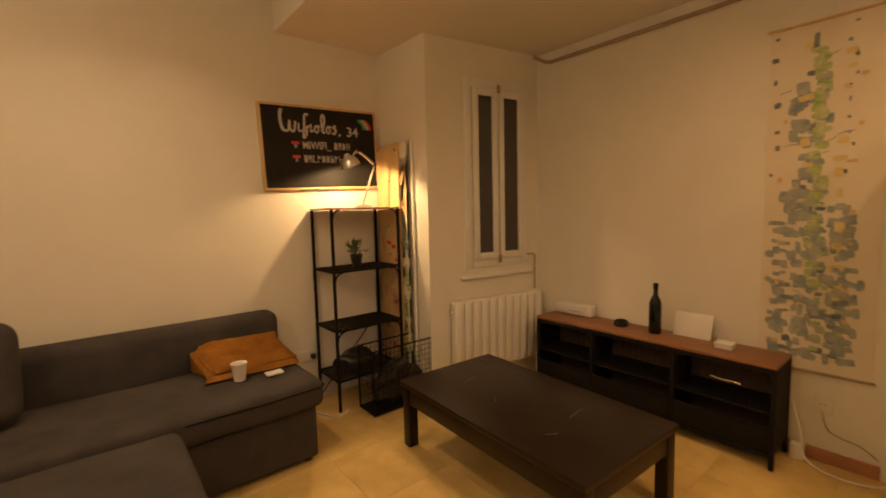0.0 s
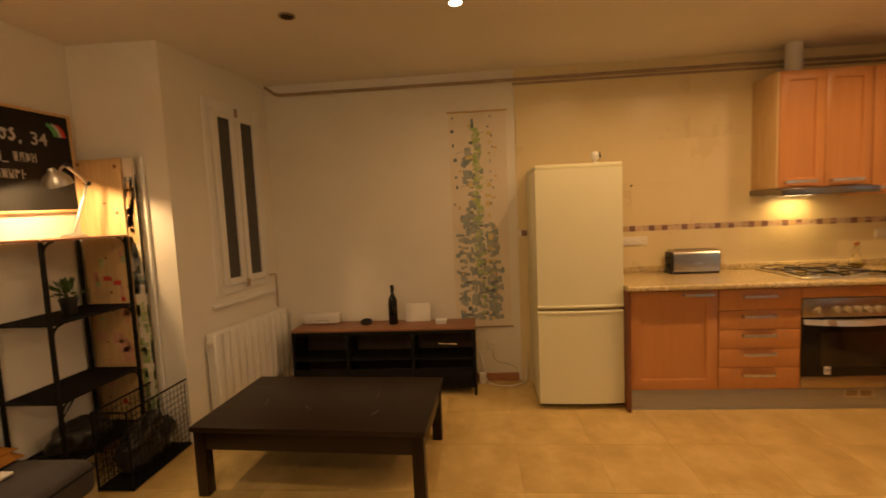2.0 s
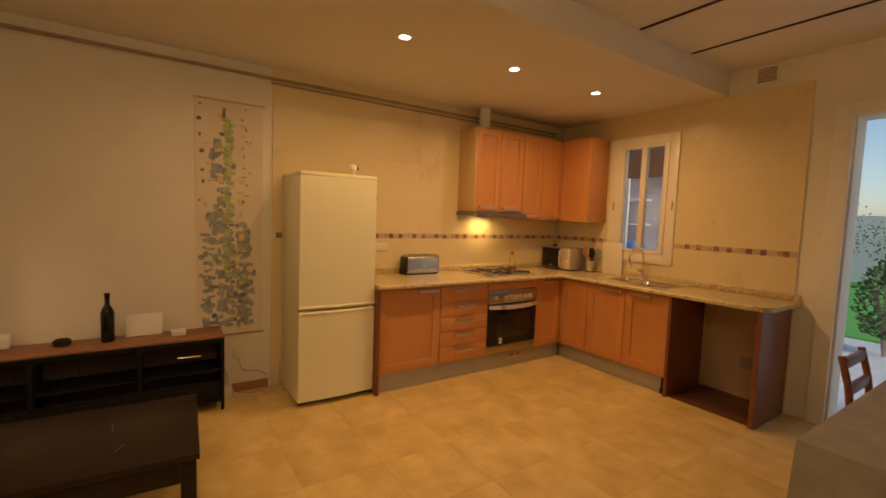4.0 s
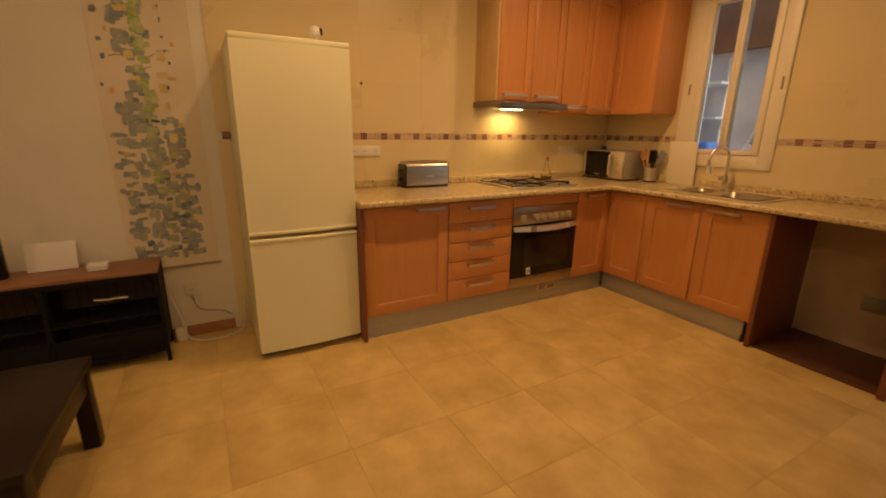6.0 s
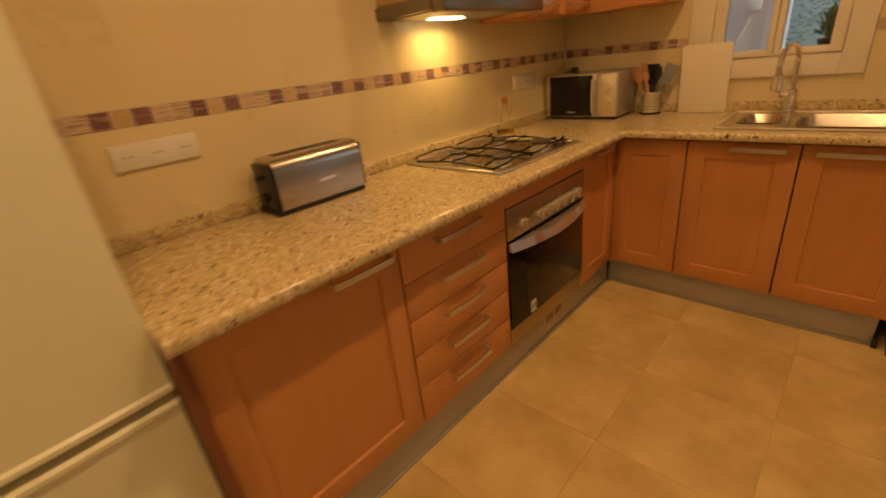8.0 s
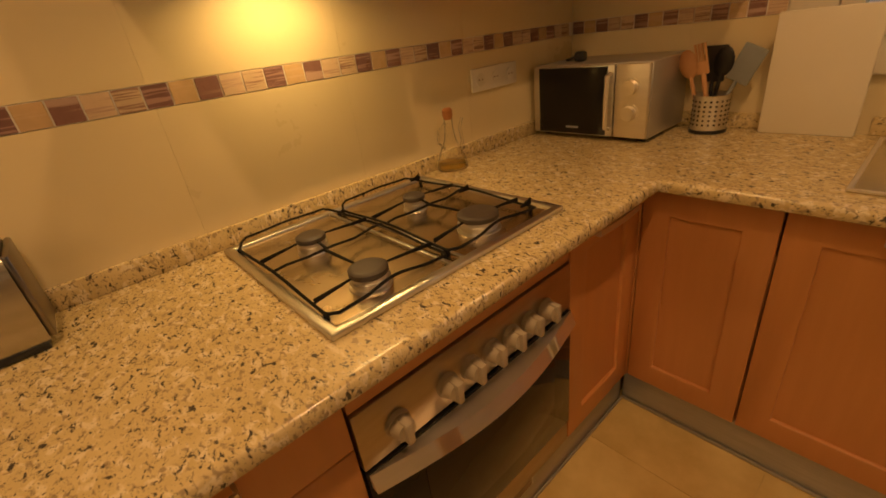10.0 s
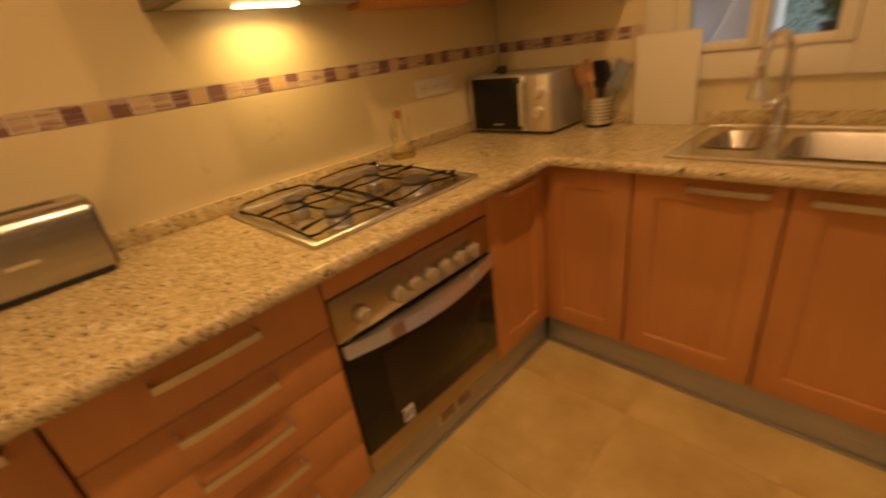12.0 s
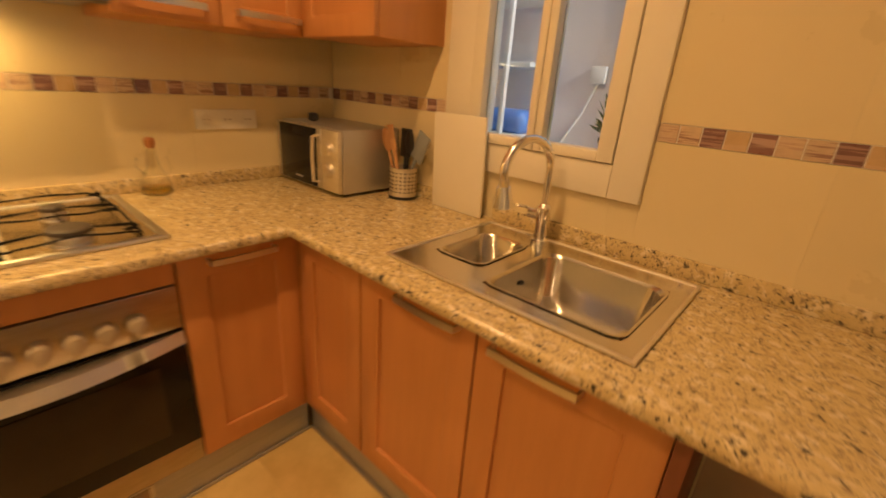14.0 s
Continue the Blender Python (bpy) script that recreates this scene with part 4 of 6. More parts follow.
part("gasket", B(RX + 0.03, RX + 0.052, RY0 + 0.004, RY1 - 0.004, 0.7145, 0.7315), M_PINE, fr)
part("base_grille", B(RX + 0.06, RX + 0.08, RY0 + 0.01, RY1 - 0.01, 0.004, 0.044), M_BLACKP, fr)
cm = thing("indoor_camera", "small white indoor camera standing on the fridge", "camera", (2.46, -0.52, 1.728))
bm = spin(bmesh.new(), [(0.028, 1.7285), (0.028, 1.733), (0.010, 1.741), (0.009, 1.761)], 2.46, -0.52)
part("stand", bm, M_WHITE, cm)
bm = bmesh.new()
bmesh.ops.create_icosphere(bm, subdivisions=3, radius=0.032, matrix=Matrix.Translation((2.46, -0.52, 1.788)))
head = part("head", bm, M_WHITE, cm)
part("lens", cyl(bmesh.new(), (2.452, -0.545, 1.791), (2.448, -0.556, 1.792), 0.018), M_BLACKP, head)
solid("wall_nail", cyl(bmesh.new(), (XE, -0.905, 1.585), (XE - 0.016, -0.905, 1.585), 0.008), M_BLACKM, "dark nail in the tiled wall", "nail")


# ---- small kitchen things ----
def socket_plate(x, y0, y1, z0, z1, n, label):
    s = thing("wall_socket", label, "socket", (x, (y0 + y1) / 2, (z0 + z1) / 2), group="wall sockets")
    part("plate", B(x - 0.010, x - 0.0005, y0, y1, z0, z1, bev=0.003), M_IVORY, s)
    for i in range(n):
        y = y0 + (y1 - y0) * (i + 0.5) / n
        part("insert", cyl(bmesh.new(), (x - 0.0125, y, (z0 + z1) / 2), (x - 0.0085, y, (z0 + z1) / 2), 0.021), M_IVORY, s)
        for d in (-0.008, 0.008):
            part("pin_hole", cyl(bmesh.new(), (x - 0.0135, y + d, (z0 + z1) / 2), (x - 0.0115, y + d, (z0 + z1) / 2), 0.0032, seg=8), M_PIPE, s)


XT = XE - 0.012                                   # face of the wall tiles
socket_plate(XT, -1.025, -0.80, 1.108, 1.178, 3, "ivory three-gang wall socket above the worktop")
socket_plate(XT, -2.950, -2.718, 1.097, 1.170, 3, "ivory wall socket between hob and microwave")
s = thing("wall_socket", "grey wall outlet low under the worktop", "socket", (0.78, YS, 0.36), group="wall sockets")
part("plate", B(0.655, 0.795, YS + 0.0175, YS + 0.024, 0.27, 0.365, bev=0.004), M_DULL, s)
part("insert", B(0.69, 0.76, YS + 0.024, YS + 0.027, 0.293, 0.343, bev=0.003), M_DULL, s)

ts = thing("toaster", "long-slot stainless steel toaster on black base", "toaster", (2.77, -1.33, CT))
tx0, tx1, ty0, ty1 = 2.703, 2.840, -1.497, -1.150
part("base", B(tx0 - 0.003, tx1 + 0.003, ty0 + 0.004, ty1 + 0.006, CT + 0.001, CT + 0.016, bev=0.004), M_BLACKP, ts)
bm = bmesh.new()
prof = [(tx0, CT + 0.0165), (tx0, CT + 0.135)] + [(tx0 + 0.045 - 0.045 * math.cos(radians(a)), CT + 0.135 + 0.05 * math.sin(radians(a))) for a in (15, 35, 55, 75, 90)] + [(tx1 - 0.045 + 0.045 * math.cos(radians(a)), CT + 0.135 + 0.05 * math.sin(radians(a))) for a in (90, 75, 55, 35, 15)] + [(tx1, CT + 0.135), (tx1, CT + 0.0165)]
ra, rb = [bm.verts.new((x, ty0, z)) for x, z in prof], [bm.verts.new((x, ty1 - 0.012, z)) for x, z in prof]
for i in range(len(prof)):
    j = (i + 1) % len(prof)
    bm.faces.new((ra[i], ra[j], rb[j], rb[i]))
bm.faces.new(ra[::-1])
bm.faces.new(rb)
part("shell", bm, M_TOAST, ts)
# darker steel laid over the south end to paint in its shade
part("end_cap", B(tx0 + 0.004, tx1 - 0.004, ty0 - 0.010, ty0 - 0.0003, CT + 0.017, CT + 0.172, bev=0.004), M_HOOD, ts, "steel end cap, coloured dark for the shade on this end")
part("end_cap", B(tx0 + 0.006, tx1 - 0.006, ty1 - 0.0118, ty1, CT + 0.017, CT + 0.165, bev=0.005), M_BLACKP, ts, "black plastic end cap")
part("slot", B(2.748, 2.788, ty0 + 0.05, ty1 - 0.05, CT + 0.1845, CT + 0.1865), M_BLACKP, ts)
part("lever", B(2.755, 2.78, ty1 + 0.001, ty1 + 0.022, CT + 0.12, CT + 0.132, bev=0.003), M_BLACKP, ts)
part("knob", cyl(bmesh.new(), (2.768, ty1, CT + 0.06), (2.768, ty1 + 0.014, CT + 0.06), 0.015), M_BLACKP, ts)
part("badge", B(tx0 - 0.002, tx0 - 0.0003, -1.375, -1.315, CT + 0.075, CT + 0.085), M_CHROME, ts)

mw = thing("microwave", "silver microwave oven with dark door window and two silver dials", "microwave", (2.62, -3.21, CT))
mx0, mx1, my0, my1, mz0, mz1 = 2.403, 2.838, -3.318, -3.047, CT + 0.012, CT + 0.250
part("case", B(mx0, mx1, my0, my1, mz0, mz1, bev=0.004), M_SILVERP, mw)
dd = part("door", B(mx0 + 0.115, mx1 - 0.003, my1 + 0.0005, my1 + 0.022, mz0 + 0.004, mz1 - 0.004, bev=0.004), M_STEEL, mw)
part("window", B(mx0 + 0.138, mx1 - 0.030, my1 + 0.0222, my1 + 0.0245, mz0 + 0.008, mz1 - 0.008, bev=0.001), M_OVENGLASS, dd, "black glass window")
part("badge", B(mx0 + 0.24, mx0 + 0.29, my1 + 0.0246, my1 + 0.0256, mz0 + 0.028, mz0 + 0.034), M_TOE, dd)
bm = tube(bmesh.new(), [(mx0 + 0.128, my1 + 0.022, mz0 + 0.03), (mx0 + 0.128, my1 + 0.045, mz0 + 0.035), (mx0 + 0.128, my1 + 0.048, mz0 + 0.125), (mx0 + 0.128, my1 + 0.045, mz1 - 0.035), (mx0 + 0.128, my1 + 0.022, mz1 - 0.03)], 0.007, seg=8)
part("handle", bm, M_BRIGHT, dd)
part("control_panel", B(mx0 + 0.003, mx0 + 0.112, my1 + 0.0005, my1 + 0.020, mz0 + 0.004, mz1 - 0.004, bev=0.004), M_BRIGHT, mw)
for z in (mz0 + 0.085, mz0 + 0.165):
    bm = cyl(bmesh.new(), (mx0 + 0.058, my1 + 0.020, z), (mx0 + 0.058, my1 + 0.024, z), 0.029, seg=24)
    cyl(bm, (mx0 + 0.058, my1 + 0.024, z), (mx0 + 0.058, my1 + 0.040, z), 0.024, 0.021, 24)
    part("dial", bm, M_BRIGHT, mw, "round silver dial")
for x in (mx0 + 0.03, mx1 - 0.03):
    for y in (my0 + 0.03, my1 - 0.03):
        part("foot", cyl(bmesh.new(), (x, y, CT + 0.0005), (x, y, mz0), 0.012), M_BLACKP, mw)
bm = tube(bmesh.new(), [(2.78, -3.16, mz1 + 0.005), (2.74, -3.13, mz1 + 0.012), (2.70, -3.11, mz1 + 0.022)], 0.005, seg=6)
box(bm, 2.672, 2.712, -3.125, -3.093, mz1 + 0.002, mz1 + 0.036, bev=0.010)
solid("power_plug", bm, M_BLACKP, "black power plug lying on the microwave", "plug")

uc = thing("utensil_holder", "perforated stainless steel utensil holder with kitchen tools", "utensil holder", (2.31, -3.265, CT))
ux, uy = 2.297, -3.252
bm = spin(bmesh.new(), [(0.053, CT + 0.012), (0.053, CT + 0.118), (0.056, CT + 0.121), (0.050, CT + 0.121), (0.050, CT + 0.014)], ux, uy, seg=28)
cup = part("cup", bm, M_BRIGHT, uc)
part("base", spin(bmesh.new(), [(0.056, CT + 0.001), (0.056, CT + 0.0115)], ux, uy), M_BLACKP, uc)
bm = bmesh.new()
for r in range(6):
    for k in range(20):
        a = k * math.tau / 20
        d = Vector((math.cos(a), math.sin(a), 0))
        cc = Vector((ux, uy, CT + 0.03 + 0.0145 * r)) + 0.0522 * d
        box(bm, -0.002, 0.0015, -0.0029, 0.0029, -0.0029, 0.0029, m=Matrix.Translation(cc) @ Matrix.Rotation(a, 4, "Z"))
tagged(part("holes", bm, M_SLOT, cup, smooth=False), kind="stuff")


def tool(name, foot, tip, r, material, head, label):
    foot, tip = Vector(foot), Vector(tip)
    d = (tip - foot).normalized()
    side = d.cross(Vector((0.2, 1, 0))).normalized()
    bm = tube(bmesh.new(), [foot, foot + (tip - foot) * 0.5, tip], r, seg=8)
    nrm = side.cross(d)
    fr3 = Matrix((side, nrm, d)).transposed().to_4x4()
    if head == "spoon":
        bmesh.ops.create_uvsphere(bm, u_segments=14, v_segments=8, radius=1, matrix=Matrix.Translation(tip + d * 0.03) @ fr3 @ Matrix.Diagonal((0.031, 0.008, 0.046, 1)))
    elif head == "fork":
        box(bm, -0.019, 0.019, -0.003, 0.003, -0.005, 0.034, bev=0.002, m=Matrix.Translation(tip) @ fr3)
        for k in (-0.0155, -0.005, 0.005, 0.0155):
            box(bm, k - 0.0033, k + 0.0033, -0.003, 0.003, 0.032, 0.088, bev=0.0015, m=Matrix.Translation(tip) @ fr3)
    else:
        box(bm, -0.036, 0.036, -0.004, 0.004, -0.01, 0.098, bev=0.004, m=Matrix.Translation(tip) @ fr3)
    part(name, bm, material, uc, label)


tool("wooden_spoon", (ux + 0.02, uy + 0.01, CT + 0.02), (ux + 0.068, uy + 0.02, CT + 0.185), 0.006, M_SPOON, "spoon", "brown wooden spoon")
tool("wooden_fork", (ux - 0.01, uy + 0.015, CT + 0.02), (ux + 0.026, uy + 0.030, CT + 0.19), 0.0075, M_SPOON, "fork", "wooden serving fork")
tool("spatula", (ux, uy, CT + 0.02), (ux - 0.062, uy - 0.005, CT + 0.165), 0.006, M_GREYSIL, "blade", "grey silicone spatula")
tool("ladle", (ux + 0.01, uy - 0.02, CT + 0.02), (ux - 0.012, uy - 0.012, CT + 0.185), 0.006, M_BLACKP, "spoon", "black plastic ladle")
tool("turner", (ux + 0.01, uy - 0.01, CT + 0.02), (ux + 0.012, uy - 0.018, CT + 0.165), 0.006, M_BLACKP, "blade", "black plastic turner")

m = Matrix.Translation((2.045, YS + 0.03, CT + 0.001)) @ Matrix.Rotation(radians(-2.5), 4, "X")
solid("cutting_board", B(-0.115, 0.115, -0.006, 0.006, 0, 0.34, bev=0.004, m=m @ Matrix.Translation((0, 0.022, 0))), M_CREAMP, "cream plastic cutting board leaning on the wall", "cutting board")

oc = thing("oil_cruet", "small glass oil cruet with amber cap and a little oil", "cruet", (2.80, -2.585, CT))
ox, oy = 2.806, -2.548
bm = spin(bmesh.new(), [(0.042, CT + 0.001), (0.049, CT + 0.008), (0.047, CT + 0.030), (0.037, CT + 0.060), (0.019, CT + 0.098), (0.0135, CT + 0.130), (0.0135, CT + 0.165), (0.017, CT + 0.174), (0.015, CT + 0.174), (0.0115, CT + 0.165), (0.0115, CT + 0.130), (0.017, CT + 0.098), (0.035, CT + 0.060), (0.045, CT + 0.030), (0.045, CT + 0.010)], ox, oy, seg=28)
part("body", bm, M_THIN, oc).visible_shadow = False
part("oil", spin(bmesh.new(), [(0.040, CT + 0.0105), (0.0445, CT + 0.014), (0.0435, CT + 0.026), (0.042, CT + 0.027)], ox, oy), M_OIL, oc)
part("cap", spin(bmesh.new(), [(0.010, CT + 0.160), (0.0155, CT + 0.1745), (0.0165, CT + 0.188), (0.010, CT + 0.195)], ox, oy), M_CORK, oc)
part("spout", tube(bmesh.new(), [(ox, oy - 0.036, CT + 0.040), (ox + 0.002, oy - 0.056, CT + 0.085), (ox, oy - 0.046, CT + 0.125), (ox, oy - 0.060, CT + 0.155)], 0.006, seg=8, taper=0.004), M_THIN, oc)
part("handle", tube(bmesh.new(), [(ox, oy + 0.026, CT + 0.075), (ox, oy + 0.048, CT + 0.095), (ox, oy + 0.048, CT + 0.13), (ox, oy + 0.014, CT + 0.15)], 0.004, seg=8), M_THIN, oc)


# ---- living corner ----
def radiator():
    r = thing("radiator", "white column radiator under the narrow window", "radiator", (2.4, 2.1, 0.15))
    x0, x1, n = 1.955, 2.785, 11
    w = (x1 - x0) / n
    for i in range(n):
        bm = B(x0 + w * i + 0.0015, x0 + w * (i + 1) - 0.0015, 2.055, 2.135, 0.16, 0.685, bev=0.012, seg=3)
        box(bm, x0 + w * i + w * 0.32, x0 + w * i + w * 0.68, 2.050, 2.056, 0.20, 0.645, bev=0.002)
        part("section", bm, M_WHITE, r)
    part("valve", cyl(bmesh.new(), (x0 - 0.03, 2.095, 0.62), (x0 + 0.004, 2.095, 0.62), 0.014), M_STEEL, r, "round steel vent valve")
    for x in (x0 + 0.02, x1 - 0.02):
        part("bracket", B(x - 0.01, x + 0.01, 2.13, YN - 0.0005, 0.55, 0.58), M_WHITE, r)
        part("foot", B(x - 0.012, x + 0.012, 2.08, 2.11, 0.0, 0.162, bev=0.002), M_WHITE, r)
    r.matrix_world = SKEW @ Matrix.Translation(r.location)


radiator()


def coffee_table():
    t = thing("coffee_table", "low black-brown stained wooden coffee table with square legs", "table", (1.655, 1.218, 0))
    x0, x1, y0, y1, z = 1.306, 2.004, 0.598, 1.838, 0.385
    part("tabletop", B(x0, x1, y0, y1, z - 0.028, z, bev=0.004), M_BLACKW, t)
    for a, b in ((x0 + 0.012, y0 + 0.012), (x1 - 0.072, y0 + 0.012), (x0 + 0.012, y1 - 0.072), (x1 - 0.072, y1 - 0.072)):
        part("leg", B(a, a + 0.06, b, b + 0.06, 0.001, z - 0.029, bev=0.003), M_BLACKW, t)
    for q in ((x0 + 0.018, x0 + 0.04, y0 + 0.073, y1 - 0.073), (x1 - 0.04, x1 - 0.018, y0 + 0.073, y1 - 0.073), (x0 + 0.073, x1 - 0.073, y0 + 0.018, y0 + 0.04), (x0 + 0.073, x1 - 0.073, y1 - 0.04, y1 - 0.018)):
        part("apron", B(*q, z - 0.128, z - 0.0285, bev=0.002), M_BLACKW, t)
    bm = bmesh.new()
    for sx, sy, l, a in ((1.62, 1.58, 0.09, 0.3), (1.74, 0.95, 0.12, 0.15), (1.55, 1.30, 0.05, 1.0), (1.50, 0.90, 0.06, -0.5)):
        box(bm, -l / 2, l / 2, -0.0012, 0.0012, 0, 0.0006, m=Matrix.Translation((sx, sy, z + 0.0002)) @ Matrix.Rotation(a, 4, "Z"))
    tagged(part("scratches", bm, M_GREYSIL, t, "fine pale scratches"), kind="stuff")
    t.rotation_euler = (0, 0, radians(-2.6))


coffee_table()


def sideboard():
    s = thing("sideboard", "low black metal sideboard with reddish wood top and open bays", "sideboard", (2.73, 1.1, 0))
    x0, x1, y0, y1, z = 2.575, 2.858, 0.372, 1.845, 0.545
    part("top", B(x0, x1, y0, y1, z - 0.018, z, bev=0.003), M_TOPW, s, "reddish brown wooden top")
    for x in (x0 + 0.001, x1 - 0.022):
        for y in (y0 + 0.001, y1 - 0.022):
            part("leg", B(x, x + 0.021, y, y + 0.021, 0.001, z - 0.019, bev=0.002), M_BLACKM, s)
    for za, zb in ((z - 0.045, z - 0.0195), (0.065, 0.085)):
        part("rail", B(x0 + 0.002, x0 + 0.020, y0 + 0.023, y1 - 0.023, za, zb, bev=0.002), M_BLACKM, s)
    part("back_panel", B(x1 - 0.012, x1 - 0.004, y0 + 0.023, y1 - 0.023, 0.07, z - 0.02), M_MESHB, s, "dim brown perforated back")
    part("bottom_shelf", B(x0 + 0.021, x1 - 0.013, y0 + 0.01, y1 - 0.01, 0.07, 0.082), M_BLACKM, s)
    part("middle_shelf", B(x0 + 0.012, x1 - 0.013, y0 + 0.01, y1 - 0.01, 0.288, 0.300), M_BLACKM, s)
    part("rail", B(x0 + 0.004, x0 + 0.012, y0 + 0.023, y1 - 0.023, 0.207, 0.219), M_BLACKM, s)
    for y in (y0 + 0.004, y1 - 0.010):
        part("side_panel", B(x0 + 0.023, x1 - 0.023, y, y + 0.006, 0.085, z - 0.02), M_BLACKM, s)
    for y in (0.868, 1.393):
        part("divider", B(x0 + 0.004, x1 - 0.013, y - 0.011, y + 0.011, 0.083, z - 0.0195, bev=0.002), M_BLACKM, s)
    bays = ((y0 + 0.023, 0.857), (0.879, 1.382), (1.404, y1 - 0.023))
    for a, b in bays:
        f = part("flap", B(x0 + 0.004, x0 + 0.011, a + 0.002, b - 0.002, 0.088, 0.205, bev=0.002), M_BLACKM, s, "black metal flap")
        for cy, cz, sy in ((a, z - 0.046, 1), (b, z - 0.046, -1)):
            bm = bmesh.new()
            pts = [(x0 + 0.010, cy, cz - 0.05), (x0 + 0.010, cy + sy * 0.004, cz - 0.025), (x0 + 0.010, cy + sy * 0.016, cz - 0.008), (x0 + 0.010, cy + sy * 0.05, cz)]
            tube(bm, pts, 0.005, seg=6)
            part("corner_brace", bm, M_BLACKM, s)
        bm = bmesh.new()
        k = a + 0.008
        while k < b - 0.006:
            box(bm, x0 + 0.009, x0 + 0.0105, k, k + 0.0016, 0.302, z - 0.047)
            k += 0.04
        tagged(part("wire_mesh", bm, M_BLACKM, s, smooth=False), kind="stuff")
    bm = tube(bmesh.new(), [(x0 - 0.006, 0.52, 0.415), (x0 - 0.014, 0.56, 0.422), (x0 - 0.010, 0.60, 0.418), (x0 - 0.012, 0.66, 0.425)], 0.006, seg=8)
    part("latch", bm, M_CHROME, s, "bright metal latch")


sideboard()
ST = 0.545


def bottle(x, y):
    b = thing("wine_bottle", "dark glass wine bottle standing on the sideboard", "bottle", (x, y, ST))
    part("body", spin(bmesh.new(), [(0.034, ST + 0.001), (0.037, ST + 0.006), (0.037, ST + 0.19), (0.030, ST + 0.215), (0.014, ST + 0.245), (0.0135, ST + 0.29)], x, y), M_BOTTLE, b)
    part("cap", spin(bmesh.new(), [(0.015, ST + 0.2905), (0.015, ST + 0.318), (0.013, ST + 0.32)], x, y), M_BLACKM, b)


bottle(2.738, 1.040)
pk = thing("smart_speaker", "small round black puck speaker", "speaker", (2.75, 1.27, ST))
part("body", spin(bmesh.new(), [(0.040, ST + 0.001), (0.047, ST + 0.008), (0.047, ST + 0.030), (0.040, ST + 0.037)], 2.75, 1.27), M_BLACKP, pk)
part("top", spin(bmesh.new(), [(0.036, ST + 0.0375), (0.034, ST + 0.040)], 2.75, 1.27), M_BLACKM, pk)
rt = thing("router", "flat white router box lying on the sideboard", "router", (2.80, 1.66, ST))
part("case", B(2.775, 2.855, 1.515, 1.815, ST + 0.003, ST + 0.082, bev=0.008), M_WHITE, rt)
part("led_strip", B(2.7738, 2.7748, 1.60, 1.70, ST + 0.03, ST + 0.034), M_GREYSIL, rt)
m = Matrix.Translation((2.79, 0.845, ST + 0.0015)) @ Matrix.Rotation(radians(14), 4, "Y")
solid("blank_card", B(-0.003, 0.003, -0.105, 0.105, 0, 0.150, bev=0.001, m=m), M_PAPER, "blank white card leaning on the sideboard", "card")
sb = thing("small_box", "small flat white box", "box", (2.72, 0.645, ST))
part("lid", B(2.685, 2.765, 0.60, 0.69, ST + 0.018, ST + 0.034, bev=0.004), M_WHITE, sb)
part("body", B(2.688, 2.762, 0.603, 0.687, ST + 0.001, ST + 0.0175, bev=0.002), M_WHITE, sb)


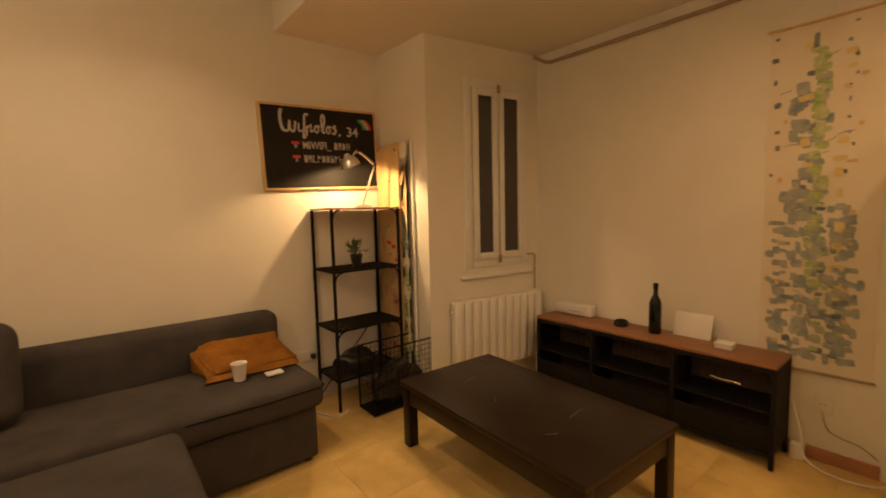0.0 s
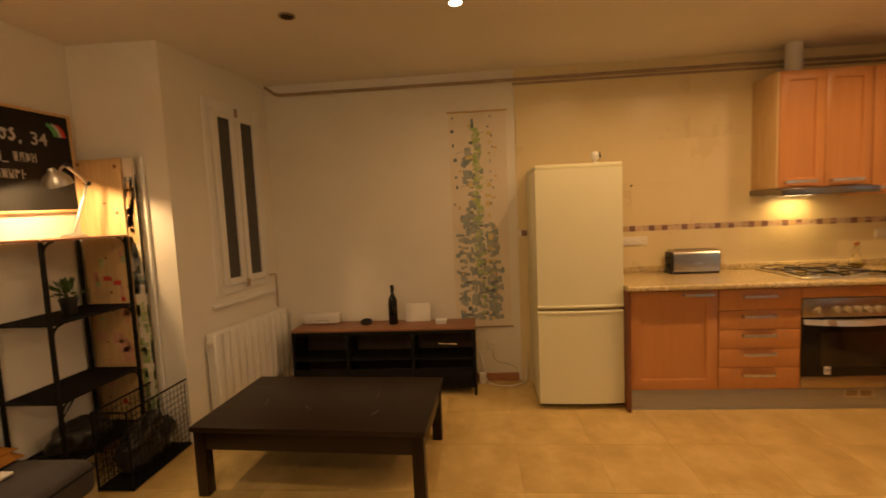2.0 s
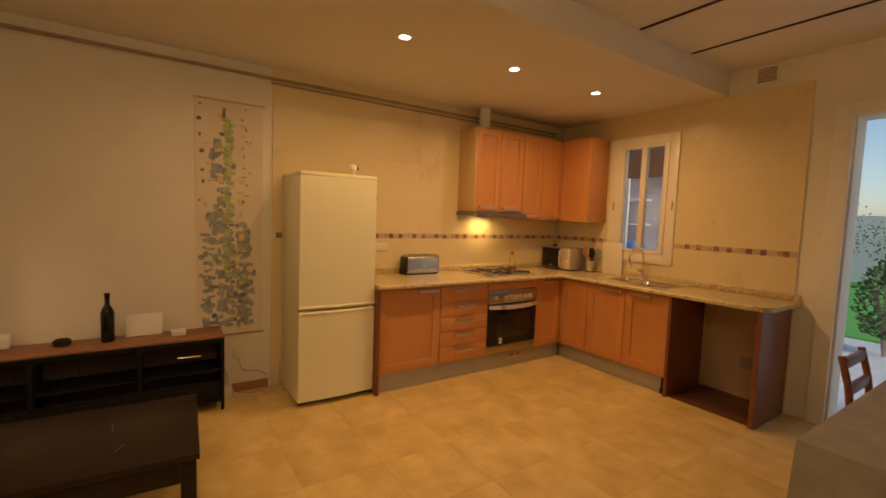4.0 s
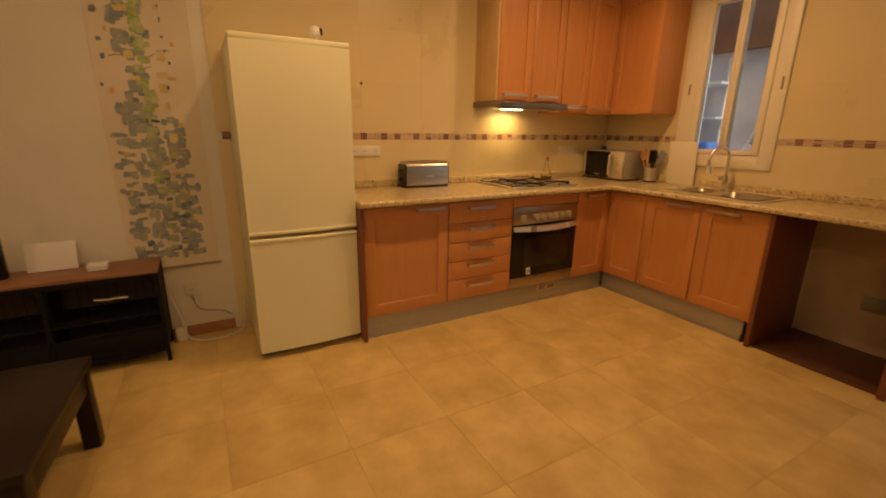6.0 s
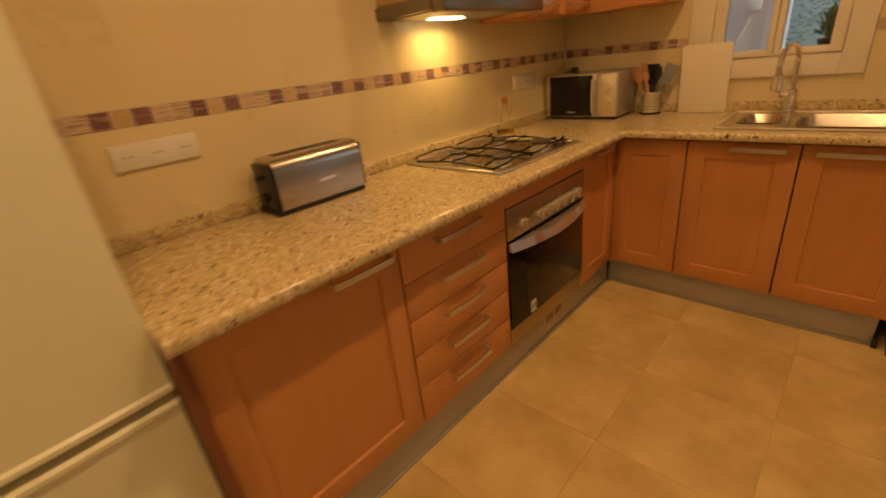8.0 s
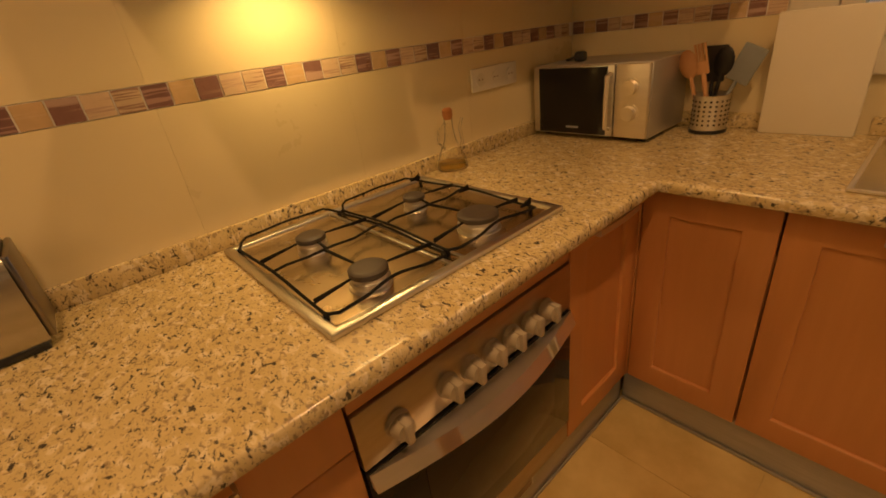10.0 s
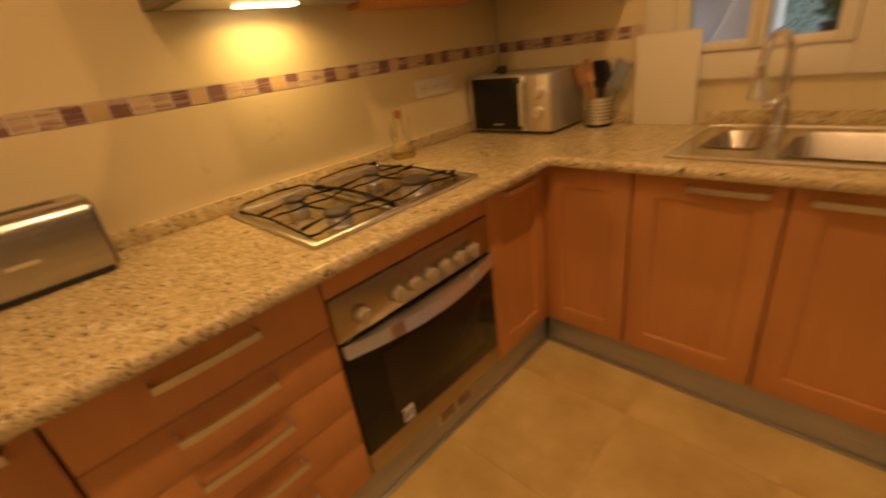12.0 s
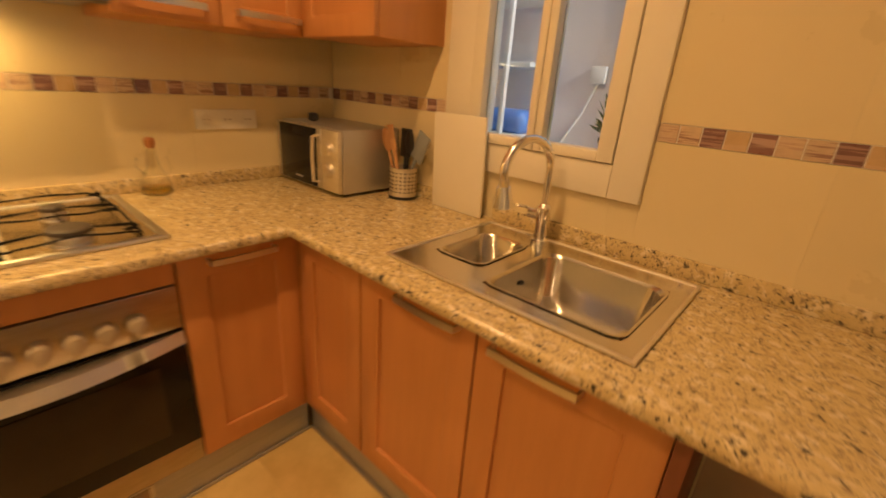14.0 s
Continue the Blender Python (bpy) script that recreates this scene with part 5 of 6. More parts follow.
def painting():
    p = thing("hanging_scroll", "tall cream canvas with blue, grey and green dabs hung on wall", "painting", (XE, 0.3, 0.45))
    x, y0, y1, z0, z1 = XE - 0.006, 0.068, 0.528, 0.470, 2.238
    bm = bmesh.new()
    n = 24
    for i in range(n):
        za, zb = z0 + (z1 - z0) * i / n, z0 + (z1 - z0) * (i + 1) / n
        wa, wb = 0.002 * math.sin(i * 0.9), 0.002 * math.sin((i + 1) * 0.9)
        vs = [bm.verts.new(q) for q in ((x - wa, y0, za), (x - wa, y1, za), (x - wb, y1, zb), (x - wb, y0, zb), (XE - 0.001, y0, za), (XE - 0.001, y1, za), (XE - 0.001, y1, zb), (XE - 0.001, y0, zb))]
        for k in ((0, 1, 2, 3), (0, 3, 7, 4), (1, 5, 6, 2)):
            bm.faces.new([vs[j] for j in k])
    bmesh.ops.remove_doubles(bm, verts=bm.verts, dist=0.0003)
    part("canvas", bm, M_CANVAS, p)
    for z in (z0, z1):
        part("rod", cyl(bmesh.new(), (x - 0.006, y0 - 0.012, z), (x - 0.006, y1 + 0.012, z), 0.007), M_PIPE if z == z0 else M_PINE, p)
    rng = random.Random(7)
    x = XE - 0.0092

    def dabs(name, material, items):
        bm = bmesh.new()
        for y, z, w, h, a in items:
            k = 10
            ring = []
            for i in range(k):
                t = i * math.tau / k
                r = 0.75 + 0.25 * rng.random()
                c, s = math.cos(t), math.sin(t)
                u, v = w * r * math.copysign(abs(c) ** 0.45, c), h * r * math.copysign(abs(s) ** 0.45, s)
                ring.append((y + u * math.cos(a) - v * math.sin(a), z + u * math.sin(a) + v * math.cos(a)))
            d = rng.random() * 0.0012
            bm.faces.new([bm.verts.new((x - d, min(max(yy, y0 + 0.01), y1 - 0.01), zz)) for yy, zz in ring])
        tagged(part(name, bm, material, p, smooth=False), kind="stuff")

    def block(y, z, w, h):
        """A brushed patch: a handful of upright streaks side by side."""
        k = max(1, int(w / 0.024))
        return [(y + (i + 0.5) * w / k - w / 2 + rng.uniform(-0.004, 0.004), z + rng.uniform(-0.3, 0.3) * h, w / k * rng.uniform(0.5, 0.95), h * rng.uniform(0.25, 0.6), rng.uniform(-0.2, 0.2)) for i in range(k)]

    def column(y, lo, hi, step, w, h, keep=1.0):
        out, z = [], lo
        while z < hi:
            if rng.random() < keep:
                out += block(y + rng.uniform(-0.015, 0.015), z, w * rng.uniform(0.6, 1.2), h * rng.uniform(0.7, 1.2))
            z += step * rng.uniform(0.5, 0.85)
        return out
    dabs("yellow_wash", M_YELLOWP, column(0.22, 0.55, 2.1, 0.13, 0.04, 0.05, 0.6) + column(0.36, 0.6, 2.15, 0.16, 0.04, 0.04, 0.6))
    dabs("ochre_wash", M_OCHREP, column(0.17, 0.55, 2.1, 0.3, 0.02, 0.03) + column(0.46, 0.6, 1.9, 0.4, 0.02, 0.03))
    dabs("grey_wash", M_BLUEGREY, column(0.455, 0.55, 1.30, 0.085, 0.075, 0.05) + column(0.17, 0.55, 1.02, 0.11, 0.07, 0.05) + column(0.40, 1.20, 1.42, 0.08, 0.09, 0.09) + column(0.39, 1.68, 1.95, 0.10, 0.06, 0.08) + column(0.30, 0.56, 1.35, 0.10, 0.075, 0.06) + column(0.21, 0.56, 1.35, 0.08, 0.08, 0.06) + column(0.36, 0.56, 1.9, 0.09, 0.07, 0.06, 0.8) + column(0.30, 1.4, 2.15, 0.13, 0.05, 0.05, 0.7))
    dabs("slate_wash", M_DARKPAINT, column(0.41, 0.56, 1.0, 0.12, 0.045, 0.035) + column(0.21, 0.56, 0.95, 0.11, 0.05, 0.035) + column(0.29, 0.58, 1.4, 0.17, 0.04, 0.04) + column(0.20, 1.5, 2.2, 0.11, 0.012, 0.025) + column(0.49, 1.5, 2.2, 0.16, 0.018, 0.03) + column(0.35, 1.3, 2.18, 0.2, 0.02, 0.06))
    dabs("green_wash", M_GREENP, column(0.315, 0.95, 2.12, 0.05, 0.05, 0.05) + column(0.28, 0.6, 1.1, 0.11, 0.05, 0.035) + column(0.20, 0.56, 1.0, 0.17, 0.035, 0.03))
    bm = bmesh.new()
    for i in range(14):
        y, z, a = rng.gauss(0.3, 0.07), rng.uniform(0.6, 2.1), rng.uniform(-0.6, 0.9)
        pts = [(x - 0.001, y + 0.02 * j * math.cos(a), z + 0.016 * j * math.sin(a) + 0.004 * math.sin(j * 1.5 + i)) for j in range(4)]
        tube(bm, pts, 0.0016, seg=4)
    tagged(part("twig_strokes", bm, M_DARKPAINT, p, smooth=False), kind="stuff")


painting()


def shelving():
    s = thing("shelving_unit", "narrow black metal shelving unit with four levels", "shelf", (1.495, 2.59, 0))
    x0, x1, y0, y1, h = 1.238, 1.772, 2.452, 2.785, 1.385
    for x in (x0, x1 - 0.018):
        for y in (y0, y1 - 0.018):
            part("post", B(x, x + 0.018, y, y + 0.018, 0.001, h - 0.013, bev=0.002), M_BLACKM, s)
    part("top", B(x0, x1, y0, y1, h - 0.0125, h, bev=0.002), M_TOPW, s, "thin dark wooden top")
    for z in (0.215, 0.560, 0.962):
        bm = bmesh.new()
        for q in ((x0 + 0.019, x1 - 0.019, y0 + 0.002, y0 + 0.014), (x0 + 0.019, x1 - 0.019, y1 - 0.014, y1 - 0.002), (x0 + 0.002, x0 + 0.014, y0 + 0.019, y1 - 0.019), (x1 - 0.014, x1 - 0.002, y0 + 0.019, y1 - 0.019)):
            box(bm, *q, z - 0.012, z, bev=0.001)
        f = part("shelf", bm, M_BLACKM, s)
        bm = bmesh.new()
        k = x0 + 0.02
        while k < x1 - 0.02:
            box(bm, k, k + 0.004, y0 + 0.014, y1 - 0.014, z - 0.006, z - 0.003)
            k += 0.0095
        tagged(part("wire_mesh", bm, M_BLACKM, f, smooth=False), kind="stuff")
    for z in (h - 0.014, 0.950, 0.548):
        for cx, sx in ((x0 + 0.018, 1), (x1 - 0.018, -1)):
            c = Vector((cx + sx * 0.055, y0 + 0.009, z - 0.055))
            part("corner_brace", tube(bmesh.new(), arc(c, (-sx, 0, 0), (0, 0, 1), 0.055, 0, 90, 8), 0.006, seg=6), M_BLACKM, s)
    part("back_brace", tube(bmesh.new(), [(x0 + 0.02, y1 - 0.006, 0.03), (x1 - 0.02, y1 - 0.006, 0.55)], 0.004, seg=6), M_BLACKM, s)


shelving()


def desk_lamp():
    d = thing("desk_lamp", "brushed steel jointed desk lamp on the shelving unit, lit", "lamp", (1.55, 2.58, 1.385))
    z = 1.385
    part("base", spin(bmesh.new(), [(0.060, z + 0.001), (0.060, z + 0.010), (0.045, z + 0.018), (0.012, z + 0.024)], 1.55, 2.58), M_STEEL, d)
    part("lower_arm", tube(bmesh.new(), [(1.55, 2.58, z + 0.02), (1.60, 2.57, z + 0.17), (1.645, 2.56, z + 0.305)], 0.007, seg=8), M_STEEL, d)
    part("upper_arm", tube(bmesh.new(), [(1.645, 2.56, z + 0.305), (1.575, 2.55, z + 0.355), (1.505, 2.545, z + 0.395)], 0.009, seg=8), M_STEEL, d)
    part("neck", tube(bmesh.new(), [(1.505, 2.545, z + 0.395), (1.48, 2.54, z + 0.378), (1.46, 2.535, z + 0.352)], 0.007, seg=8), M_STEEL, d)
    for p in ((1.645, 2.56, z + 0.305), (1.505, 2.545, z + 0.395)):
        part("joint", cyl(bmesh.new(), (p[0], p[1] - 0.014, p[2]), (p[0], p[1] + 0.014, p[2]), 0.012), M_BLACKP, d)
    tilt = Matrix.Translation((1.43, 2.53, z + 0.315)) @ Matrix.Rotation(radians(-22), 4, "Y")
    bm = spin(bmesh.new(), [(0.066, -0.035), (0.062, -0.005), (0.046, 0.022), (0.022, 0.038), (0.014, 0.055), (0.011, 0.055), (0.019, 0.035), (0.043, 0.018), (0.059, -0.007), (0.063, -0.035)], 0, 0, cap=False)
    bm.transform(tilt)
    part("shade", bm, M_STEEL, d)
    bm = bmesh.new()
    bmesh.ops.create_icosphere(bm, subdivisions=2, radius=0.021, matrix=tilt @ Matrix.Translation((0, 0, -0.016)))
    part("bulb", bm, M_GLOWH, d, "glowing bulb")


desk_lamp()


def chalkboard():
    b = thing("chalkboard", "black chalkboard in thin wooden frame with chalk lettering", "chalkboard", (1.365, 2.78, 1.79))
    x0, x1, z0, z1, y = 0.925, 1.795, 1.525, 2.098, 2.768
    part("board", B(x0 + 0.012, x1 - 0.012, y + 0.003, YB - 0.001, z0 + 0.012, z1 - 0.012), M_CHALK, b)
    for q in ((x0, x1, z0, z0 + 0.014), (x0, x1, z1 - 0.014, z1), (x0, x0 + 0.014, z0 + 0.014, z1 - 0.014), (x1 - 0.014, x1, z0 + 0.014, z1 - 0.014)):
        part("frame", B(q[0], q[1], y - 0.008, YB - 0.001, q[2], q[3], bev=0.002), M_PINE, b)

    def write(text, x, z, size, material, name, sx=1.0, sz=1.0, slant=0.0, bold=0.0):
        cu = bpy.data.curves.new("lettering", "FONT")
        cu.body, cu.size, cu.extrude, cu.shear, cu.offset = text, size, 0.0006, slant, bold
        tmp = new("lettering", cu)
        me = bpy.data.meshes.new_from_object(tmp)
        bpy.data.objects.remove(tmp)
        me.materials.append(material)
        ob = new(name, me)
        ob.data.transform(Matrix.Translation((x, y + 0.0015, z)) @ Matrix.Rotation(radians(90), 4, "X") @ Matrix.Diagonal((sx, sz, 1, 1)))
        ob.parent = b
        ob.matrix_parent_inverse = Matrix.Translation(b.location).inverted()

    def brush(strokes, x, z, size, r):
        """Joined-up brush writing: soft strokes through a few points each."""
        bm = bmesh.new()
        for thick, pts in strokes:
            q = [pts[0]] + list(pts) + [pts[-1]]
            line = []
            for p0, p1, p2, p3 in zip(q, q[1:], q[2:], q[3:]):
                for i in range(5):
                    t = i / 5
                    line.append([0.5 * (2 * p1[k] + (p2[k] - p0[k]) * t + (2 * p0[k] - 5 * p1[k] + 4 * p2[k] - p3[k]) * t * t + (3 * p1[k] - p0[k] - 3 * p2[k] + p3[k]) * t ** 3) for k in (0, 1)])
            line.append(pts[-1])
            tube(bm, [(x + u * size, 0, z + v * size) for u, v in line], r * thick, seg=6)
        bmesh.ops.scale(bm, vec=(1, 0.12, 1), verts=bm.verts)
        bmesh.ops.translate(bm, vec=(0, y + 0.002, 0), verts=bm.verts)
        return bm

    loop_o = lambda u: (0.9, ((u, 0.36), (u - 0.1, 0.2), (u, 0.02), (u + 0.1, 0.18), (u, 0.36), (u + 0.18, 0.30)))
    word = [(1.7, ((0.10, 1.0), (0.0, 0.75), (0.04, 0.25), (0.16, 0.04))), (1.2, ((0.16, 0.04), (0.34, 0.10), (0.42, 0.52), (0.44, 0.12), (0.60, 0.06), (0.70, 0.50))),
            (1.0, ((0.84, 0.42), (0.82, 0.08), (0.98, 0.10))), (1.3, ((1.30, 0.80), (1.14, 0.80), (1.08, 0.20), (1.02, -0.22), (1.16, -0.10), (1.22, 0.25), (1.34, 0.30))),
            (1.0, ((1.42, 0.42), (1.40, 0.08), (1.54, 0.14))), loop_o(1.68), (1.3, ((1.94, 0.10), (2.10, 0.62), (2.02, 0.88), (1.94, 0.60), (1.98, 0.10), (2.10, 0.06))),
            loop_o(2.26), (1.2, ((2.66, 0.40), (2.54, 0.34), (2.66, 0.16), (2.56, 0.02), (2.46, 0.08))), (1.0, ((2.86, 0.04), (2.82, -0.10)))]
    part("script_line", brush(word, 1.065, 1.915, 0.150, 0.0066), M_CHALKW, b, "large white brush script")
    write("34", 1.545, 1.905, 0.098, M_CHALKW, "lettering", bold=0.001)
    rng = random.Random(3)
    write("MIWIFI_", 1.205, 1.805, 0.074, M_CHALKW, "lettering", 0.80, 1.0, bold=0.0012)
    for z, first, n in ((1.805, 7, 11), (1.712, 0, 9)):
        bm = bmesh.new()
        for i in range(first, n):
            u = 1.21 + 0.033 * i
            box(bm, u, u + 0.006, y + 0.0005, y + 0.0025, z, z + 0.05)
            box(bm, u, u + 0.022, y + 0.0005, y + 0.0025, z + rng.choice((0, 0.022, 0.044)), z + rng.choice((0.006, 0.028, 0.05)))
            if rng.random() < 0.6:
                box(bm, u + 0.018, u + 0.024, y + 0.0005, y + 0.0025, z, z + 0.05)
        tagged(part("chalk_line", bm, M_CHALKW, b, "line of white chalk marks", smooth=False), kind="stuff")
        part("bullet", B(1.130, 1.186, y, y + 0.0025, z + 0.030, z + 0.048, bev=0.001), M_CHALKR, b, "red chalk mark")
        part("bullet_stem", B(1.148, 1.166, y, y + 0.0025, z + 0.004, z + 0.028, bev=0.001), M_GREYSIL, b, "grey chalk mark")
    for k, mt in ((0, M_CHALKG), (1, M_CHALKW), (2, M_CHALKR)):
        pts = arc((1.61 + 0.026 * k, y + 0.001, 1.955), (1, 0, 0), (0, 0, 1), 0.085, 5, 62, 8)
        part("stroke", tube(bmesh.new(), pts, 0.011, seg=6), mt, b)
    b.rotation_euler = (0, radians(-1.9), 0)


chalkboard()


def sofa():
    s = thing("corner_sofa", "dark grey fabric corner sofa with chaise and low back", "sofa", (0.1, 2.2, 0))
    part("base", B(-1.3, 0.905, 2.02, 2.775, 0.025, 0.31, bev=0.02, seg=3), M_SOFA, s)
    part("chaise_base", B(-0.72, 0.245, 1.12, 2.018, 0.025, 0.29, bev=0.02, seg=3), M_SOFA, s)

    def cushion(x0, x1, y0, y1, z0, z1, r, name, parent, sag=0.008):
        bm = B(x0, x1, y0, y1, z0, z1, bev=r, seg=4)
        bmesh.ops.subdivide_edges(bm, edges=[e for e in bm.edges if e.calc_length() > 0.2], cuts=8, use_grid_fill=True)
        for v in bm.verts:
            k = noise.noise(v.co * 3.1) * sag + noise.noise(v.co * 11.0) * sag * 0.3
            v.co.z += k
            v.co.y += k * 0.6
        return part(name, bm, M_SOFA, parent)
    c1 = cushion(-1.25, 0.94, 1.975, 2.62, 0.312, 0.465, 0.045, "seat_cushion", s)
    part("piping", tube(bmesh.new(), [(0.28, 1.978, 0.425), (0.60, 1.973, 0.422), (0.92, 1.978, 0.425), (0.944, 2.0, 0.425), (0.944, 2.5, 0.425)], 0.005, seg=6), M_BLACKM, c1, "dark piping")
    cushion(-0.72, 0.262, 1.10, 1.962, 0.295, 0.445, 0.05, "chaise_cushion", s)
    bm = B(-1.3, 0.93, 2.615, 2.785, 0.32, 0.735, bev=0.07, seg=5)
    for v in bm.verts:
        v.co.y += noise.noise(v.co * 2.3) * 0.01
    part("backrest", bm, M_SOFA, s)
    for x, y in ((0.86, 2.07), (0.86, 2.72), (-0.66, 1.18), (0.19, 1.18)):
        part("foot", cyl(bmesh.new(), (x, y, 0.0), (x, y, 0.026), 0.02), M_BLACKP, s)


sofa()
bm = B(-0.30, 0.30, -0.09, 0.09, 0, 0.46, bev=0.085, seg=5, m=Matrix.Translation((-0.56, 2.40, 0.468)) @ Matrix.Rotation(radians(-12), 4, "X"))
solid("back_pillow", bm, M_SOFA, "plump dark grey back pillow on the sofa", "pillow")


def blanket():
    b = thing("wool_blanket", "folded mustard wool blanket lying on the sofa seat", "blanket", (0.68, 2.45, 0.466))
    for lay, (h, inset) in enumerate(((0.030, 0.0), (0.026, 0.03))):
        bm = bmesh.new()
        n, mm = 26, 14
        z0 = 0.478 + sum((0.030, 0.026)[:lay])
        grid = {}
        for i in range(n + 1):
            for j in range(mm + 1):
                u, v = i / n, j / mm
                x = 0.43 + inset + (0.49 - 1.5 * inset) * u + 0.02 * math.sin(v * 5 + lay)
                y = 2.32 + inset + (0.285 - inset) * v + 0.02 * u - 0.05 * u * (1 - v)
                edge = min(u, 1 - u, v, 1 - v)
                z = z0 + h * min(1, edge * 12) + 0.016 * noise.noise((x * 13, y * 13, lay * 3.0)) * min(1, edge * 9) + 0.011 * math.sin(v * 21 + u * 4 + noise.noise((u * 3, v * 2, lay)) * 3) * min(1, edge * 6) + 0.14 * max(0, v - 0.3)
                grid[i, j] = bm.verts.new((x, y, z))
        for i in range(n):
            for j in range(mm):
                bm.faces.new((grid[i, j], grid[i + 1, j], grid[i + 1, j + 1], grid[i, j + 1]))
        ext = bmesh.ops.extrude_face_region(bm, geom=list(bm.faces))
        for v in ext["geom"]:
            if isinstance(v, bmesh.types.BMVert):
                v.co.z = z0 - 0.004
        part("fold", bm, M_MUSTARD, b)


blanket()
pc = thing("paper_cup", "white paper cup standing on the sofa", "cup", (0.585, 2.265, 0.467))
part("wall", spin(bmesh.new(), [(0.028, 0.470), (0.040, 0.562), (0.042, 0.565), (0.038, 0.562), (0.026, 0.474)], 0.585, 2.265), M_PAPER, pc)
solid("paper_napkin", B(0.71, 0.80, 2.20, 2.26, 0.470, 0.482, bev=0.004), M_PAPER, "folded white paper napkin on the sofa seat", "napkin")


def potted_plant(x, y, z, label, r=0.042, leaves=60, spread=0.12, height=0.14):
    p = thing("potted_plant", label, "plant", (x, y, z))
    part("pot", spin(bmesh.new(), [(r * 0.75, z + 0.001), (r, z + 0.075), (r * 1.08, z + 0.078), (r * 1.08, z + 0.09), (r * 0.9, z + 0.09), (r * 0.88, z + 0.07)], x, y), M_BLACKP, p)
    rng = random.Random(int(x * 1000))
    bm = bmesh.new()
    for i in range(leaves):
        a, e = rng.uniform(0, math.tau), rng.uniform(0.2, 1.3)
        l = rng.uniform(0.4, 1.0)
        base = Vector((x, y, z + 0.085))
        tip = base + Vector((spread * l * math.cos(a) * math.cos(e), spread * l * math.sin(a) * math.cos(e), height * l * math.sin(e)))
        d = (tip - base).normalized()
        s = d.cross(Vector((0, 0, 1))).normalized() * rng.uniform(0.008, 0.014)
        q = base.lerp(tip, 0.55)
        up = Vector((0, 0, 0.006))
        bm.faces.new([bm.verts.new(c) for c in (q, q.lerp(tip, 0.5) + s + up, tip, q.lerp(tip, 0.5) - s + up)])
        if i % 4 == 0:
            tube(bm, [base, q], 0.0012, seg=4)
    part("foliage", bm, M_LEAF, p, smooth=False)


potted_plant(1.49, 2.60, 0.963, "small leafy plant in a black pot on the shelf")


def crate():
    c = thing("wire_crate", "black wire crate holding dark clutter on the floor", "crate", (1.57, 2.24, 0))
    x0, x1, y0, y1, h = 1.385, 1.875, 2.235, 2.437, 0.44
    bm = bmesh.new()
    for z in (0.012, h):
        tube(bm, [(x0, y0, z), (x1, y0, z)], 0.006, seg=6)
        tube(bm, [(x0, y1, z), (x1, y1, z)], 0.006, seg=6)
        tube(bm, [(x0, y0, z), (x0, y1, z)], 0.006, seg=6)
        tube(bm, [(x1, y0, z), (x1, y1, z)], 0.006, seg=6)
    for x in (x0, x1):
        for y in (y0, y1):
            tube(bm, [(x, y, 0.002), (x, y, h)], 0.006, seg=6)
    part("frame", bm, M_BLACKM, c)
    bm = bmesh.new()
    for i in range(1, 15):
        x = x0 + (x1 - x0) * i / 15
        for y in (y0, y1):
            tube(bm, [(x, y, 0.012), (x, y, h)], 0.0016, seg=4)
    for i in range(1, 10):
        y = y0 + (y1 - y0) * i / 10
        for x in (x0, x1):
            tube(bm, [(x, y, 0.012), (x, y, h)], 0.0016, seg=4)
    for i in range(1, 12):
        z = h * i / 12
        tube(bm, [(x0, y0, z), (x1, y0, z), (x1, y1, z), (x0, y1, z), (x0, y0, z)], 0.0016, seg=4)
    tagged(part("wire_mesh", bm, M_BLACKM, c, smooth=False), kind="stuff")
    part("bottom", B(x0 + 0.004, x1 - 0.004, y0 + 0.004, y1 - 0.004, 0.006, 0.018), M_BLACKM, c)


crate()
rng = random.Random(11)
bm = bmesh.new()
bmesh.ops.create_icosphere(bm, subdivisions=4, radius=1, matrix=Matrix.Translation((1.62, 2.335, 0.15)) @ Matrix.Diagonal((0.19, 0.085, 0.15, 1)))
for v in bm.verts:
    v.co += v.normal * (0.05 * noise.noise(v.co * 11)) + Vector((0, 0, 0.03 * noise.noise(v.co * 25)))
    v.co.z = max(v.co.z, 0.0195)
solid("black_bag", bm, M_BLACKP, "crumpled black bag lying in the wire crate", "bag")
bm = bmesh.new()
bmesh.ops.create_icosphere(bm, subdivisions=4, radius=1, matrix=Matrix.Translation((1.44, 2.58, 0.285)) @ Matrix.Diagonal((0.16, 0.12, 0.075, 1)))
for v in bm.verts:
    v.co += v.normal * (0.035 * noise.noise(v.co * 13))
    v.co.z = max(v.co.z, 0.2165)
solid("folded_cloth", bm, M_BLACKP, "crumpled black cloth lying on the lowest shelf", "cloth")


